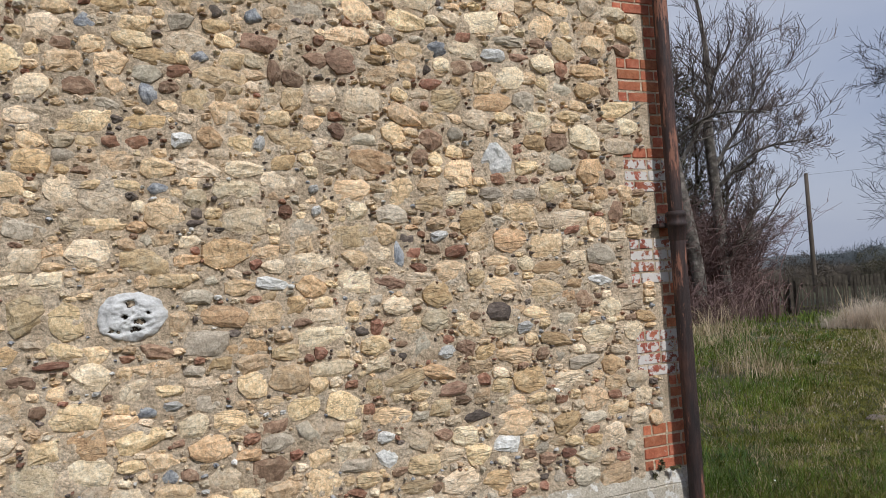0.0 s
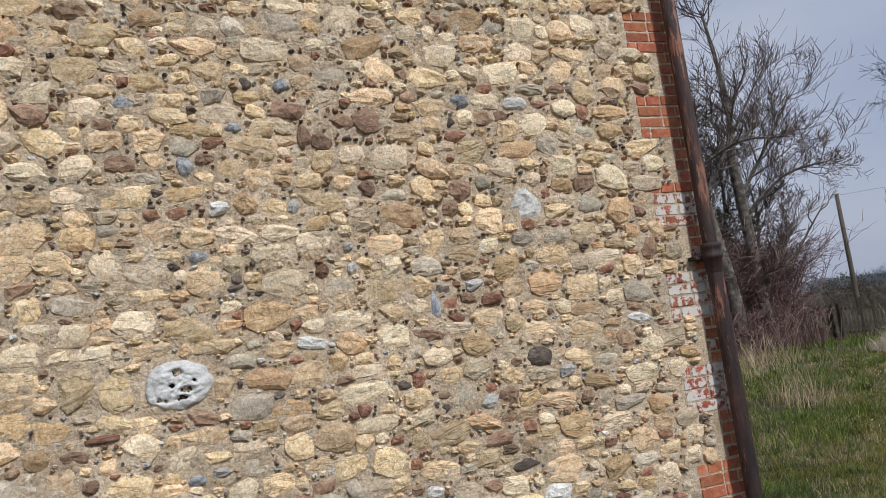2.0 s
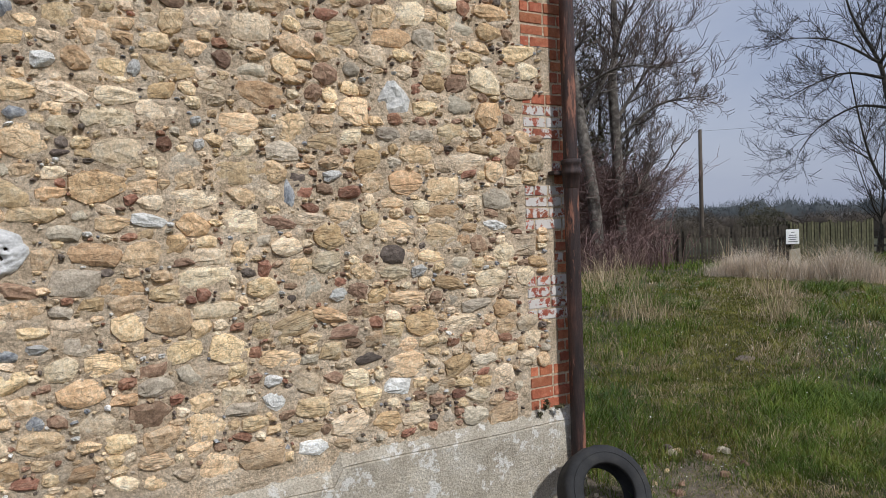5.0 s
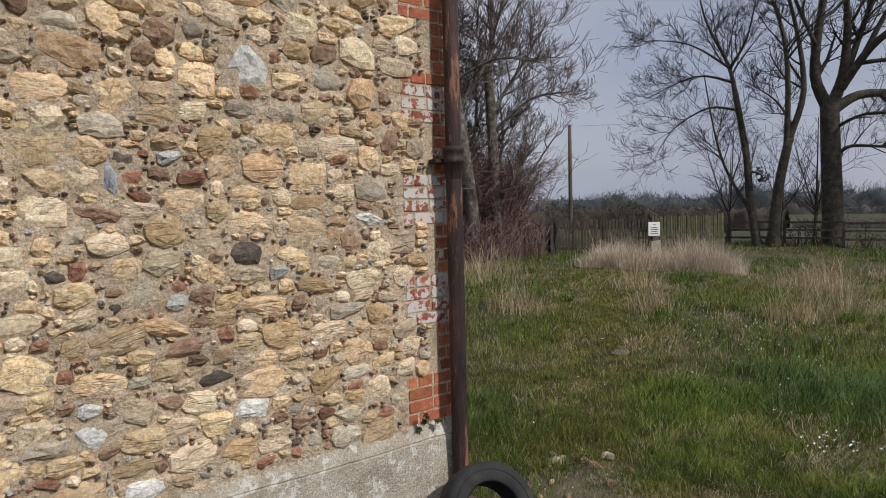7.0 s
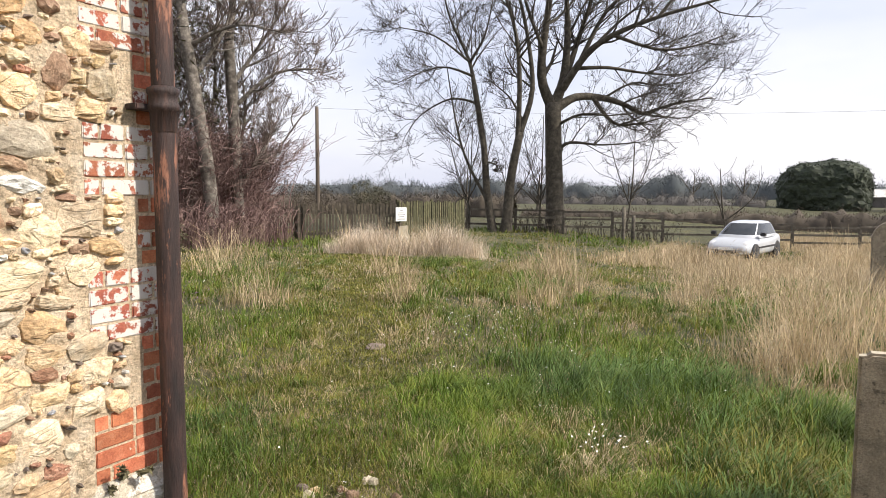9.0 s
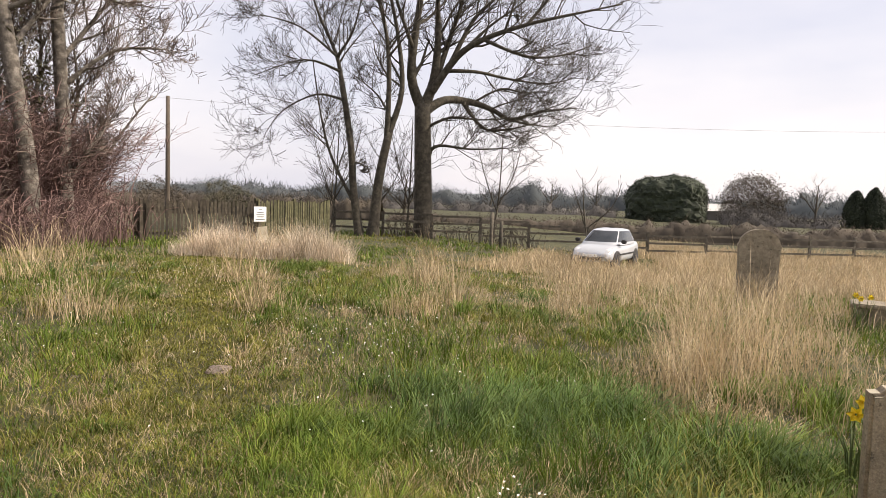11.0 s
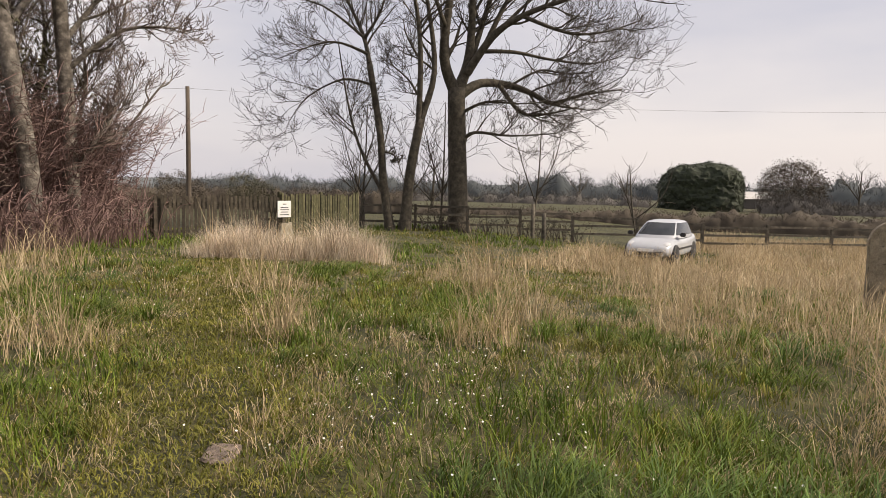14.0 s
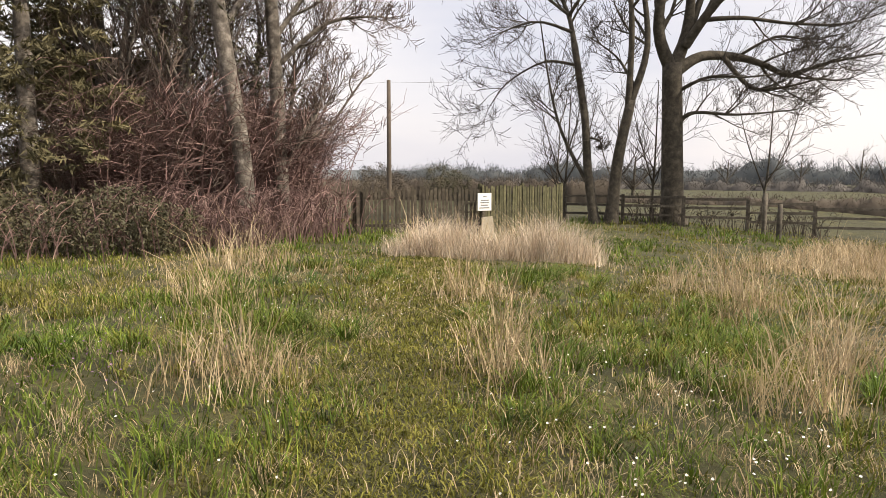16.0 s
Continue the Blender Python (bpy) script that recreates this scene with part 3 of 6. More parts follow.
def brick(x0, x1, z0, mat, depth=0.1):
    w = round(x1 - x0, 3)
    key = (w, mat.name)
    if key not in BRICK_MESH:
        bm = boxed(-w / 2, w / 2, 0, depth, -0.032, 0.032, 0.004)
        me = bpy.data.meshes.new("brick")
        bm.to_mesh(me)
        bm.free()
        me.materials.append(mat)
        BRICK_MESH[key] = me
    ob = new("brick", BRICK_MESH[key])
    ob.parent = wall
    rng = random.Random(int(x0 * 999 + z0 * 7777))
    ob.matrix_basis = pose((x0 + x1) / 2, -0.006 + rng.uniform(-0.003, 0.003), z0 + 0.036, rng.uniform(-0.8, 0.8), rng.uniform(-0.6, 0.6), 0)


def build_quoin():
    for k in range(60):
        z, block, row = Z0 + k * COURSE, k // 4, k % 4
        wide = block % 2 == 0
        wash = BRICK_WASH if (block in (2, 4) or (block == 6 and row < 3) or (block in (3, 5) and row in (1, 2))) else BRICK
        x = XC
        lengths = ((0.105, 0.215, 0.068), (0.215, 0.178), (0.105, 0.105, 0.175), (0.215, 0.105, 0.065)) if wide else ((0.16,), (0.105, 0.06), (0.17,), (0.105, 0.055))
        for w in lengths[row]:
            brick(x - w, x, z, wash if x < 0.0 or wide else BRICK)
            x -= w + 0.01


# ---- plinth of old cement render ----
def build_plinth():
    xs = np.arange(-8, XC + 0.03, 0.06)
    prof = [(-0.001, 0.0), (-0.035, -0.055), (-0.05, -0.085), (-0.042, -0.092), (-0.052, -0.1), (-0.06, -0.3), (-0.065, -0.75)]
    verts, faces = [], []
    for x in xs:
        drop = 0.0 if x > -1.75 else -0.1
        for j, (y, z) in enumerate(prof):
            k = 0.010 * noise.noise((x * 3, z * 7, 1)) + 0.006 * noise.noise((x * 11, z * 15, 5))
            verts.append((float(x), y + k, Z0 + z + drop * (j < 5) + 0.008 * noise.noise((x * 2.3, 0, 9))))
    n = len(prof)
    for i in range(len(xs) - 1):
        for j in range(n - 1):
            faces.append((i * n + j, i * n + j + 1, (i + 1) * n + j + 1, (i + 1) * n + j))
    e = (len(xs) - 1) * n
    m = len(verts)
    verts += [(float(xs[-1]), 0.4, Z0), (float(xs[-1]), 0.4, Z0 - 0.75)]
    faces.append((m, e, *range(e + 1, e + n), m + 1)[::-1])
    tagged(new("plinth", mesh_from("plinth", verts, faces, CONCRETE)), "cracked grey cement render plinth with a sloping top", "plinth", kind="structure")


build_plinth()


# ---- rainwater pipe ----
def build_pipe():
    px, py, r = -0.06, -0.108, 0.049
    root = tagged(new("drainpipe"), "rust-brown cast iron rainwater pipe with a socket joint", "drainpipe")
    root.location = (px, py, 0.1)

    def turned(name, prof, sides=24):
        t = Tubes()
        t.add([Vector((0, 0, z)) for z, _ in prof], [q for _, q in prof], sides)
        ob = new(name, t.mesh(name, IRON))
        ob.parent = root
        return ob
    turned("lower_pipe", [(0.0, r), (1.0, r * 1.01), (1.9, r), (1.95, r)])
    turned("upper_pipe", [(1.9, r * 0.97), (3.4, r * 0.97), (5.0, r * 0.97)])
    turned("socket", [(1.79, r), (1.8, r * 1.12), (1.88, r * 1.16), (1.885, r * 1.34), (1.905, r * 1.36), (1.915, r * 1.2), (1.945, r * 1.2), (1.955, r * 1.34), (1.975, r * 1.34), (1.985, r)])
    part("bracket", boxed(-0.11, 0.06, 0.03, 0.105, 1.885, 1.91, 0.004), IRON, root)
    turned("pipe_shoe", [(-0.12, r * 1.02), (0.0, r * 1.02)])


build_pipe()


# ---- paling fence round the enclosure, with its notice ----
def paling_fence(a, b, top, n, mat, label, tall_post=True):
    a, b = Vector(a), Vector(b)
    d = b - a
    ang = math.degrees(math.atan2(d.y, d.x))
    L = d.length
    root = tagged(new("paling_fence"), label, "fence")
    zg = min(ground_z(a.x, a.y), ground_z(b.x, b.y))
    root.matrix_basis = pose(a.x, a.y, zg, 0, 0, ang)
    h = top - zg
    me = [bpy.data.meshes.new("pale") for _ in range(3)]
    for i, m in enumerate(me):
        hh = h * (1 - 0.015 * i)
        bm = boxed(-0.04, 0.04, -0.012, 0.012, 0.0, hh, 0.004)
        bm.to_mesh(m)
        bm.free()
        m.materials.append(mat)
    rng = random.Random(n)
    for i in range(n):
        ob = new("pale", me[rng.randrange(3)])
        ob.parent = root
        ob.matrix_basis = pose(L * (i + 0.5) / n, -0.03, rng.uniform(-0.05, 0.02), 0, rng.uniform(-1.2, 1.2), 0)
    for z in (0.3, h - 0.3):
        part("rail", boxed(0, L, 0.0, 0.05, z - 0.04, z + 0.04, 0.004), mat, root)
    for x in (0.0, L / 2, L):
        part("post", boxed(x - 0.05, x + 0.05, 0.03, 0.13, -0.2, h + 0.05, 0.008), mat, root)


paling_fence((16.05, 13.65), (18.35, 11.15), 1.2, 30, PALE, "weathered brown paling fence half buried in dry grass")
paling_fence((18.37, 11.12), (21.55, 10.15), 1.26, 32, PALE_GREEN, "green-tinged paling fence beside the trees")
paling_fence((16.05, 13.7), (18.4, 16.2), 1.15, 20, PALE, "weathered side of the paling enclosure")
paling_fence((3.0, 20.5), (14.2, 16.2), 1.15, 80, PALE, "grey paling fence behind the bramble and trees")


def notice():
    root = tagged(new("notice_board"), "small white notice with dark writing fixed to the palings", "sign")
    root.matrix_basis = pose(18.33, 11.02, ground_z(18.3, 11.1), 0, 0, -25)
    part("board", boxed(-0.23, 0.23, -0.06, -0.035, 0.72, 1.22, 0.005), SIGN, root)
    part("post", boxed(-0.05, 0.05, -0.032, 0.03, -0.2, 1.15, 0.006), PALE, root)
    for z, w in ((1.12, 0.06), (1.02, 0.13), (0.95, 0.15), (0.88, 0.12), (0.80, 0.16)):
        part("text_line", boxed(-w, w, -0.065, -0.0605, z - 0.013, z + 0.013), INK, root)


notice()
tagged(new("marker_slab", mesh_from("marker_slab", *(lambda b: ([tuple(v) for v in b[0]], b[1]))((
    [(-0.2, -0.04, 0), (0.2, -0.04, 0), (0.2, 0.04, 0), (-0.2, 0.04, 0), (-0.17, -0.04, 0.62), (0.13, -0.04, 0.66), (0.13, 0.04, 0.66), (-0.17, 0.04, 0.62)],
    [(0, 1, 5, 4), (1, 2, 6, 5), (2, 3, 7, 6), (3, 0, 4, 7), (4, 5, 6, 7)])), STONE_TOP)), "pale stone slab standing in dry grass", "stone").matrix_basis = pose(17.6, 10.4, ground_z(17.6, 10.4) - 0.05, 0, 0, -40)


# ---- post and rail fence along the field ----
def rail_fence(points, group):
    for a, b in zip(points, points[1:]):
        a, b = Vector(a), Vector(b)
        bays = max(1, round((b - a).length / 2.4))
        ang = math.degrees(math.atan2((b - a).y, (b - a).x))
        for i in range(bays):
            p, L = a.lerp(b, i / bays), (b - a).length / bays
            root = tagged(new("fence_bay"), "dark weathered post and rail fence beside the field", "fence", group)
            root.matrix_basis = pose(p.x, p.y, ground_z(p.x, p.y), 0, 0, ang)
            part("post", boxed(-0.06, 0.06, -0.05, 0.05, -0.3, 1.1 + 0.05 * (i % 3), 0.01), RAIL, root)
            for z in (0.35, 0.68, 1.0):
                part("rail", boxed(0.0, L, -0.06, -0.02, z - 0.045, z + 0.045, 0.006), RAIL, root)


rail_fence([(24.0, 16.0), (26.9, 8.0), (28.6, 4.0), (32.5, -6.0), (38.5, -18.0), (47.0, -34.0)], "field fence")
for px, py, ph in ((27.0, 5.3, 1.45), (26.3, 4.7, 1.15)):
    t = Tubes()
    t.add([Vector((0, 0, -0.3)), Vector((0, 0, ph * 0.5)), Vector((0.02, 0, ph))], [0.085, 0.08, 0.075], 8)
    ob = tagged(new("gate_post", t.mesh("gate_post", RAIL)), "dark round wooden post at the field edge", "post")
    ob.location = (px, py, ground_z(px, py))


# ---- telegraph pole and wires ----
def telegraph():
    root = tagged(new("telegraph_pole"), "brown wooden telegraph pole behind the fence", "pole")
    root.location = (31.94, 26.6, -0.4)
    t = Tubes()
    t.add([Vector((0, 0, 0)), Vector((0, 0, 4)), Vector((0, 0, 7.4))], [0.14, 0.125, 0.11], 12)
    ob = new("shaft", t.mesh("shaft", POLE))
    ob.parent = root
    for z in (3.5, 4.2, 4.9, 5.6):
        part("step_iron", boxed(-0.2, 0.2, -0.012, 0.012, z, z + 0.024), IRON, root)
    for ends, label in ((((31.94, 26.6, 6.9), (54.2, -25.9, 7.2)), "thin wire to the far side of the road"), (((31.94, 26.6, 6.9), (12.0, 52.0, 7.0)), "thin wire over the trees")):
        a, b = Vector(ends[0]), Vector(ends[1])
        pts = [a.lerp(b, i / 16) - Vector((0, 0, 0.75 * 4 * (i / 16) * (1 - i / 16))) for i in range(17)]
        t = Tubes()
        t.add(pts, [0.008] * 17, 4)
        tagged(new("overhead_wire", t.mesh("overhead_wire", WIRE)), label, "wire")


telegraph()


# ---- bare trees ----
def sprout(tubes, twigs, rng, start, way, length, r, depth, up=0.25, spread=0.9):
    """A wandering limb that tapers and bears smaller ones."""
    n = 4 if depth else 3
    pts, d = [start], way.normalized()
    for i in range(n):
        d = (d + Vector((rng.uniform(-1, 1), rng.uniform(-1, 1), rng.uniform(-1, 1))) * 0.24 + Vector((0, 0, up * 0.22))).normalized()
        pts.append(pts[-1] + d * length / n)
    end = max(r * 0.35, 0.006)
    radii = [r + (end - r) * i / n for i in range(n + 1)]
    (tubes if depth > 1 else twigs).add(pts, radii, 6 if depth > 1 else 3, False)
    if depth == 0:
        return
    bear(tubes, twigs, rng, pts, radii, length, depth, up, spread)


def bear(tubes, twigs, rng, pts, radii, length, depth, up=0.25, spread=0.9, count=None):
    n = len(pts) - 1
    for k in range(count or (6 if depth == 1 else 7)):
        s = rng.uniform(0.22, 1.0) * n
        i = min(int(s), n - 1)
        p = pts[i].lerp(pts[i + 1], s - i)
        along = (pts[i + 1] - pts[i]).normalized()
        side = Vector((rng.uniform(-1, 1), rng.uniform(-1, 1), rng.uniform(-0.6, 1)))
        side = (side - along * side.dot(along)).normalized()
        way = along * rng.uniform(0.5, 1.0) + side * spread * rng.uniform(0.6, 1.1)
        sprout(tubes, twigs, rng, p, way, length * rng.uniform(0.36, 0.72), max(radii[i] * rng.uniform(0.35, 0.6), 0.0065), depth - 1, up, spread)


def smooth_line(pts, per=4):
    out = []
    for i in range(len(pts) - 1):
        p0, p1, p2, p3 = pts[max(i - 1, 0)], pts[i], pts[i + 1], pts[min(i + 2, len(pts) - 1)]
        for k in range(per):
            t = k / per
            out.append(0.5 * (2 * p1 + (p2 - p0) * t + (2 * p0 - 5 * p1 + 4 * p2 - p3) * t * t + (3 * p1 - p0 - 3 * p2 + p3) * t ** 3))
    return out + [pts[-1]]


def tree(name, base, limbs, seed, label, bark=BARK, twig=TWIG, right=Vector((0.36, -0.93, 0)), depth=3, category="tree", up=0.25, bear_count=12, reach=3.4):
    """limbs: (radius at root, radius at tip, (across, height, depth) ...), metres from the base, in the plane that the tree spreads in."""
    rng = random.Random(seed)
    back = Vector((right.y, -right.x, 0)) * -1
    root = tagged(new(name), label, category)
    root.location = base
    trunk, twigs = Tubes(), Tubes()
    for r0, r1, *path in limbs:
        pts = smooth_line([right * a + Vector((0, 0, h)) + back * q for a, h, q in path])
        L = sum((pts[i + 1] - pts[i]).length for i in range(len(pts) - 1))
        radii = [r0 + (r1 - r0) * (i / (len(pts) - 1)) ** 0.85 for i in range(len(pts))]
        if path[0][1] <= 0.01:
            radii[0] *= 1.35
            radii[1] *= 1.1
        trunk.add(pts, radii, 10 if r0 > 0.1 else 6)
        if r1 < 0.12:
            bear(trunk, twigs, rng, pts, radii, min(L * 0.62, reach), depth, up, 0.9, bear_count)
    ob = new("trunk", trunk.mesh("trunk", bark))
    ob.parent = root
    ob = new("crown", twigs.mesh("crown", twig, False))
    ob.parent = root
    return root


big_z, t_z = ground_z(27.4, 8.5), ground_z(25.5, 10.5)
big = tree("tree", (27.4, 8.54, big_z - 0.05), [
    (0.45, 0.36, (0, 0, 0), (-0.1, 2.6, 0), (-0.22, 5.9, 0)),
    (0.27, 0.05, (-0.25, 5.7, 0), (-0.75, 7.1, -0.3), (-0.55, 9.4, -0.5), (-0.25, 12.0, -0.6), (-0.45, 15.5, -0.5)),
    (0.28, 0.05, (-0.2, 5.7, 0), (0.25, 7.0, 0.3), (0.4, 9.0, 0.5), (0.35, 11.2, 0.6), (0.8, 15.5, 0.7)),
    (0.16, 0.03, (0.3, 6.9, 0.3), (1.0, 9.2, 0.8), (1.6, 11.2, 1.0), (2.2, 14.0, 1.0)),
] + [
    (0.19, 0.025, (0.2, 6.5, 0), (1.2, 7.9, -0.5), (2.3, 8.6, -1.0), (4.1, 9.2, -1.4), (6.2, 9.7, -1.6), (8.0, 10.1, -1.8)),
    (0.23, 0.025, (-0.1, 5.6, 0), (0.8, 6.2, 0.5), (2.1, 6.2, 1.0), (3.1, 5.9, 1.2), (4.0, 5.5, 1.3), (5.1, 5.9, 1.4), (7.0, 6.2, 1.4)),
    (0.10, 0.02, (0.1, 3.8, 0), (0.6, 4.1, -0.3), (2.0, 3.95, -0.8), (3.8, 4.05, -1.2)),
    (0.11, 0.02, (1.6, 6.2, 0.8), (2.5, 5.0, 0.2), (3.5, 4.9, -0.3), (4.8, 5.2, -0.6)),
] + [
    (0.13, 0.02, (0.9, 7.6, 0.3), (2.0, 9.9, 0.9), (3.2, 11.2, 1.2), (4.4, 13.0, 1.4)),
    (0.10, 0.02, (-0.6, 8.0, -0.4), (-1.4, 9.9, -1.2), (-1.9, 11.8, -1.6), (-2.6, 14.0, -1.8)),
    (0.09, 0.02, (2.3, 8.6, -1.0), (4.0, 7.8, -1.8), (5.4, 7.8, -2.2), (6.6, 8.2, -2.4)),
    (0.09, 0.02, (4.1, 9.2, -1.4), (5.2, 10.6, -1.2), (6.4, 12.2, -1.0)),
] + [
    (0.10, 0.015, (0.7, 7.4, 0), (2.2, 7.5, 0.5), (3.8, 7.3, 0.9), (5.6, 7.2, 1.0), (7.0, 7.6, 1.0)),
    (0.08, 0.015, (0.0, 4.9, 0), (1.0, 5.3, -0.6), (2.2, 5.2, -1.0), (3.6, 5.3, -1.2)),
    (0.09, 0.015, (1.2, 7.9, -0.5), (2.6, 9.3, -0.4), (4.0, 10.4, -0.2), (5.2, 11.6, 0.0)),
    (0.07, 0.015, (2.1, 6.2, 1.0), (3.4, 6.9, 1.2), (4.6, 6.8, 1.4), (6.0, 7.0, 1.5)),
], 5, "tall bare spreading tree with a thick grey trunk", reach=3.9, up=0.45, bear_count=12)
tree("tree", (25.65, 10.24, t_z - 0.05), [
    (0.24, 0.17, (0, 0, 0), (0.2, 2.4, 0), (0.6, 4.5, 0)),
    (0.15, 0.03, (0.6, 4.5, 0), (1.1, 6.4, 0.2), (0.8, 9.0, 0.4), (0.2, 11.5, 0.5), (-0.2, 14.0, 0.4)),
    (0.13, 0.03, (0.5, 4.2, 0), (0.55, 7.0, -0.4), (0.3, 9.0, -0.7), (-0.4, 11.0, -0.9), (-1.1, 13.2, -1.0)),
    (0.07, 0.015, (0.7, 5.0, 0), (0.0, 6.2, 0.8), (-1.2, 7.2, 1.6)),
], 15, "slender bare tree leaning beside the fence", reach=3.6, up=0.35)
tree("tree", (25.42, 10.76, t_z - 0.05), [
    (0.19, 0.12, (0, 0, 0), (-0.3, 2.0, 0), (-0.45, 3.9, 0), (-0.9, 6.6, 0)),
    (0.11, 0.02, (-0.9, 6.6, 0), (-1.2, 7.8, 0.2), (-2.2, 10.0, 0.6), (-2.7, 12.5, 0.8)),
    (0.08, 0.015, (-1.1, 7.6, 0), (-0.4, 8.6, -0.5), (0.0, 10.2, -0.8)),
    (0.09, 0.02, (-0.35, 1.6, 0), (-1.3, 3.4, 0.2), (-1.8, 5.2, 0.3), (-2.2, 7.6, 0.3)),
] + [
    (0.07, 0.012, (-1.0, 7.0, 0), (-2.4, 7.3, -0.6), (-4.4, 6.5, -1.0)),
    (0.07, 0.012, (-0.8, 5.8, 0), (-2.1, 6.1, 0.8), (-3.6, 5.4, 1.2), (-4.4, 4.4, 1.4)),
    (0.07, 0.012, (-1.1, 7.6, 0), (-2.8, 8.9, 0.5), (-4.6, 9.4, 0.7)),
    (0.05, 0.03, (-0.4, 3.2, 0), (0.05, 3.1, -0.1), (0.2, 2.9, -0.1)),
], 25, "slender bare tree with drooping side branches", reach=3.4)
for i, (x, y, h, lean) in enumerate(((25.3, 12.1, 5.0, 0.2), (28.0, 9.6, 5.4, 0.1), (31.5, 6.4, 5.2, 0.25), (31.0, 1.6, 3.4, -0.3), (36, 18, 5.0, 0.2), (31.0, 12.4, 4.6, 0.1))):
    lim = [(0.06, 0.015, (0, 0, 0), (lean, h * 0.45, 0), (lean * 1.4, h, 0.2)), (0.035, 0.01, (lean * 0.6, h * 0.25, 0), (-0.5, h * 0.6, 0.2), (-0.9, h * 0.9, 0.3)),
           (0.035, 0.01, (lean * 0.7, h * 0.3, 0), (0.9, h * 0.6, -0.2), (1.3, h * 0.95, -0.3))]
    tree("sapling", (x, y, ground_z(x, y)), lim, 40 + i, "thin bare sapling by the field fence", depth=1 if i == 3 else 2, category="sapling", bear_count=6 if i == 3 else 9)

# ---- the wood by the enclosure ----
RIGHT_W = Vector((0.78, -0.62, 0))
tree("tree", (12.35, 13.9, -0.1), [
    (0.24, 0.19, (0, 0, 0), (-0.1, 2.0, 0), (-0.35, 4.0, 0), (-0.7, 6.5, 0)),
    (0.18, 0.04, (-0.7, 6.5, 0), (-0.8, 8.6, 0.3), (-0.6, 12.5, 0.4)),
    (0.1, 0.02, (-0.6, 5.5, 0), (-1.8, 7.2, 0.4), (-2.6, 9.8, 0.6)),
    (0.1, 0.02, (-0.5, 5.0, 0), (0.7, 7.0, 0.6), (1.8, 8.8, 0.6)),
    (0.08, 0.015, (-0.6, 6.0, 0), (0.8, 6.6, -0.6), (2.3, 6.4, -0.8)),
], 61, "ivy-free grey trunk at the edge of the thicket", BARK_DARK, TWIG_WOOD, RIGHT_W, reach=3.0, up=0.5, bear_count=14)
tree("tree", (13.8, 14.35, -0.1), [
    (0.22, 0.17, (0, 0, 0), (-0.05, 2.0, 0), (-0.1, 4.0, 0), (-0.2, 6.5, 0)),
    (0.16, 0.04, (-0.2, 6.5, 0), (0.0, 8.6, 0.3), (-0.3, 12.0, 0.4)),
    (0.09, 0.02, (-0.2, 5.0, 0), (1.0, 6.8, 0.4), (2.0, 8.4, 0.6)),
    (0.09, 0.02, (-0.1, 4.4, 0), (1.2, 5.5, -0.4), (2.6, 5.7, -0.6)),
    (0.09, 0.05, (-0.05, 1.6, 0), (0.5, 2.6, -0.2), (0.9, 3.2, -0.3)),
], 62, "grey-brown bare trunk rising out of the thicket", BARK_DARK, TWIG_WOOD, RIGHT_W, reach=3.0, up=0.5, bear_count=14)
tree("tree", (10.9, 17.9, -0.1), [
    (0.22, 0.15, (0, 0, 0), (0.1, 3.0, 0), (0.0, 6.0, 0)),
    (0.15, 0.03, (0.0, 6.0, 0), (0.4, 8.5, 0.3), (0.2, 12.0, 0.4)),
    (0.1, 0.02, (0.0, 4.0, 0), (1.2, 6.0, 0.4), (2.0, 8.5, 0.6)),
    (0.1, 0.02, (0.0, 4.5, 0), (-1.2, 6.5, 0.4), (-2.0, 9.0, 0.6)),
], 63, "bare trunk deep in the thicket", BARK_DARK, TWIG_WOOD, RIGHT_W, reach=3.0, up=0.5, bear_count=14)
for i, (x, y, h) in enumerate(((10.9, 16.6, 9.5), (12.9, 17.4, 9.0), (14.7, 16.6, 8.2), (15.4, 15.9, 6.6), (11.7, 15.3, 8.5), (12.0, 17.0, 9.0))):
    tree("tree", (x, y, -0.1), [
        (0.13, 0.09, (0, 0, 0), (0.1, h * 0.2, 0), (-0.1, h * 0.45, 0)),
        (0.09, 0.02, (-0.1, h * 0.45, 0), (0.2, h * 0.7, 0.2), (0.0, h, 0.3)),
        (0.06, 0.015, (0.0, h * 0.3, 0), (0.9, h * 0.5, 0.3), (1.5, h * 0.7, 0.4)),
        (0.06, 0.015, (0.0, h * 0.35, 0), (-0.9, h * 0.55, 0.3), (-1.4, h * 0.8, 0.4)),
    ], 90 + i, "thin bare tree crowded in the thicket", BARK_DARK, TWIG_WOOD, RIGHT_W, reach=3.0, up=0.5, bear_count=14)
stub_t = Tubes()
for pts, r in (((0, 0, 0.6), (1.0, -0.1, 1.9), (1.7, 0, 3.0), (2.3, 0, 3.9), (2.75, 0, 4.5)), 0.06), (((2.3, 0, 3.85), (2.2, 0, 4.2), (2.4, 0, 4.6)), 0.032), (((2.6, 0, 4.3), (2.85, 0, 4.45), (2.95, 0, 4.75)), 0.028), (((2.05, 0, 3.5), (2.2, 0, 3.95)), 0.02):
    line = smooth_line([RIGHT_W * a + Vector((0, 0, h)) + Vector((0, q, 0)) for a, q, h in pts])
    stub_t.add(line, [r * (1 - 0.6 * i / (len(line) - 1)) for i in range(len(line))], 6)
ob = tagged(new("dead_branch", stub_t.mesh("dead_branch", BARK_DARK)), "bare broken dead limb reaching out of the thicket", "branch")
ob.location = (14.6, 15.7, 0.0)


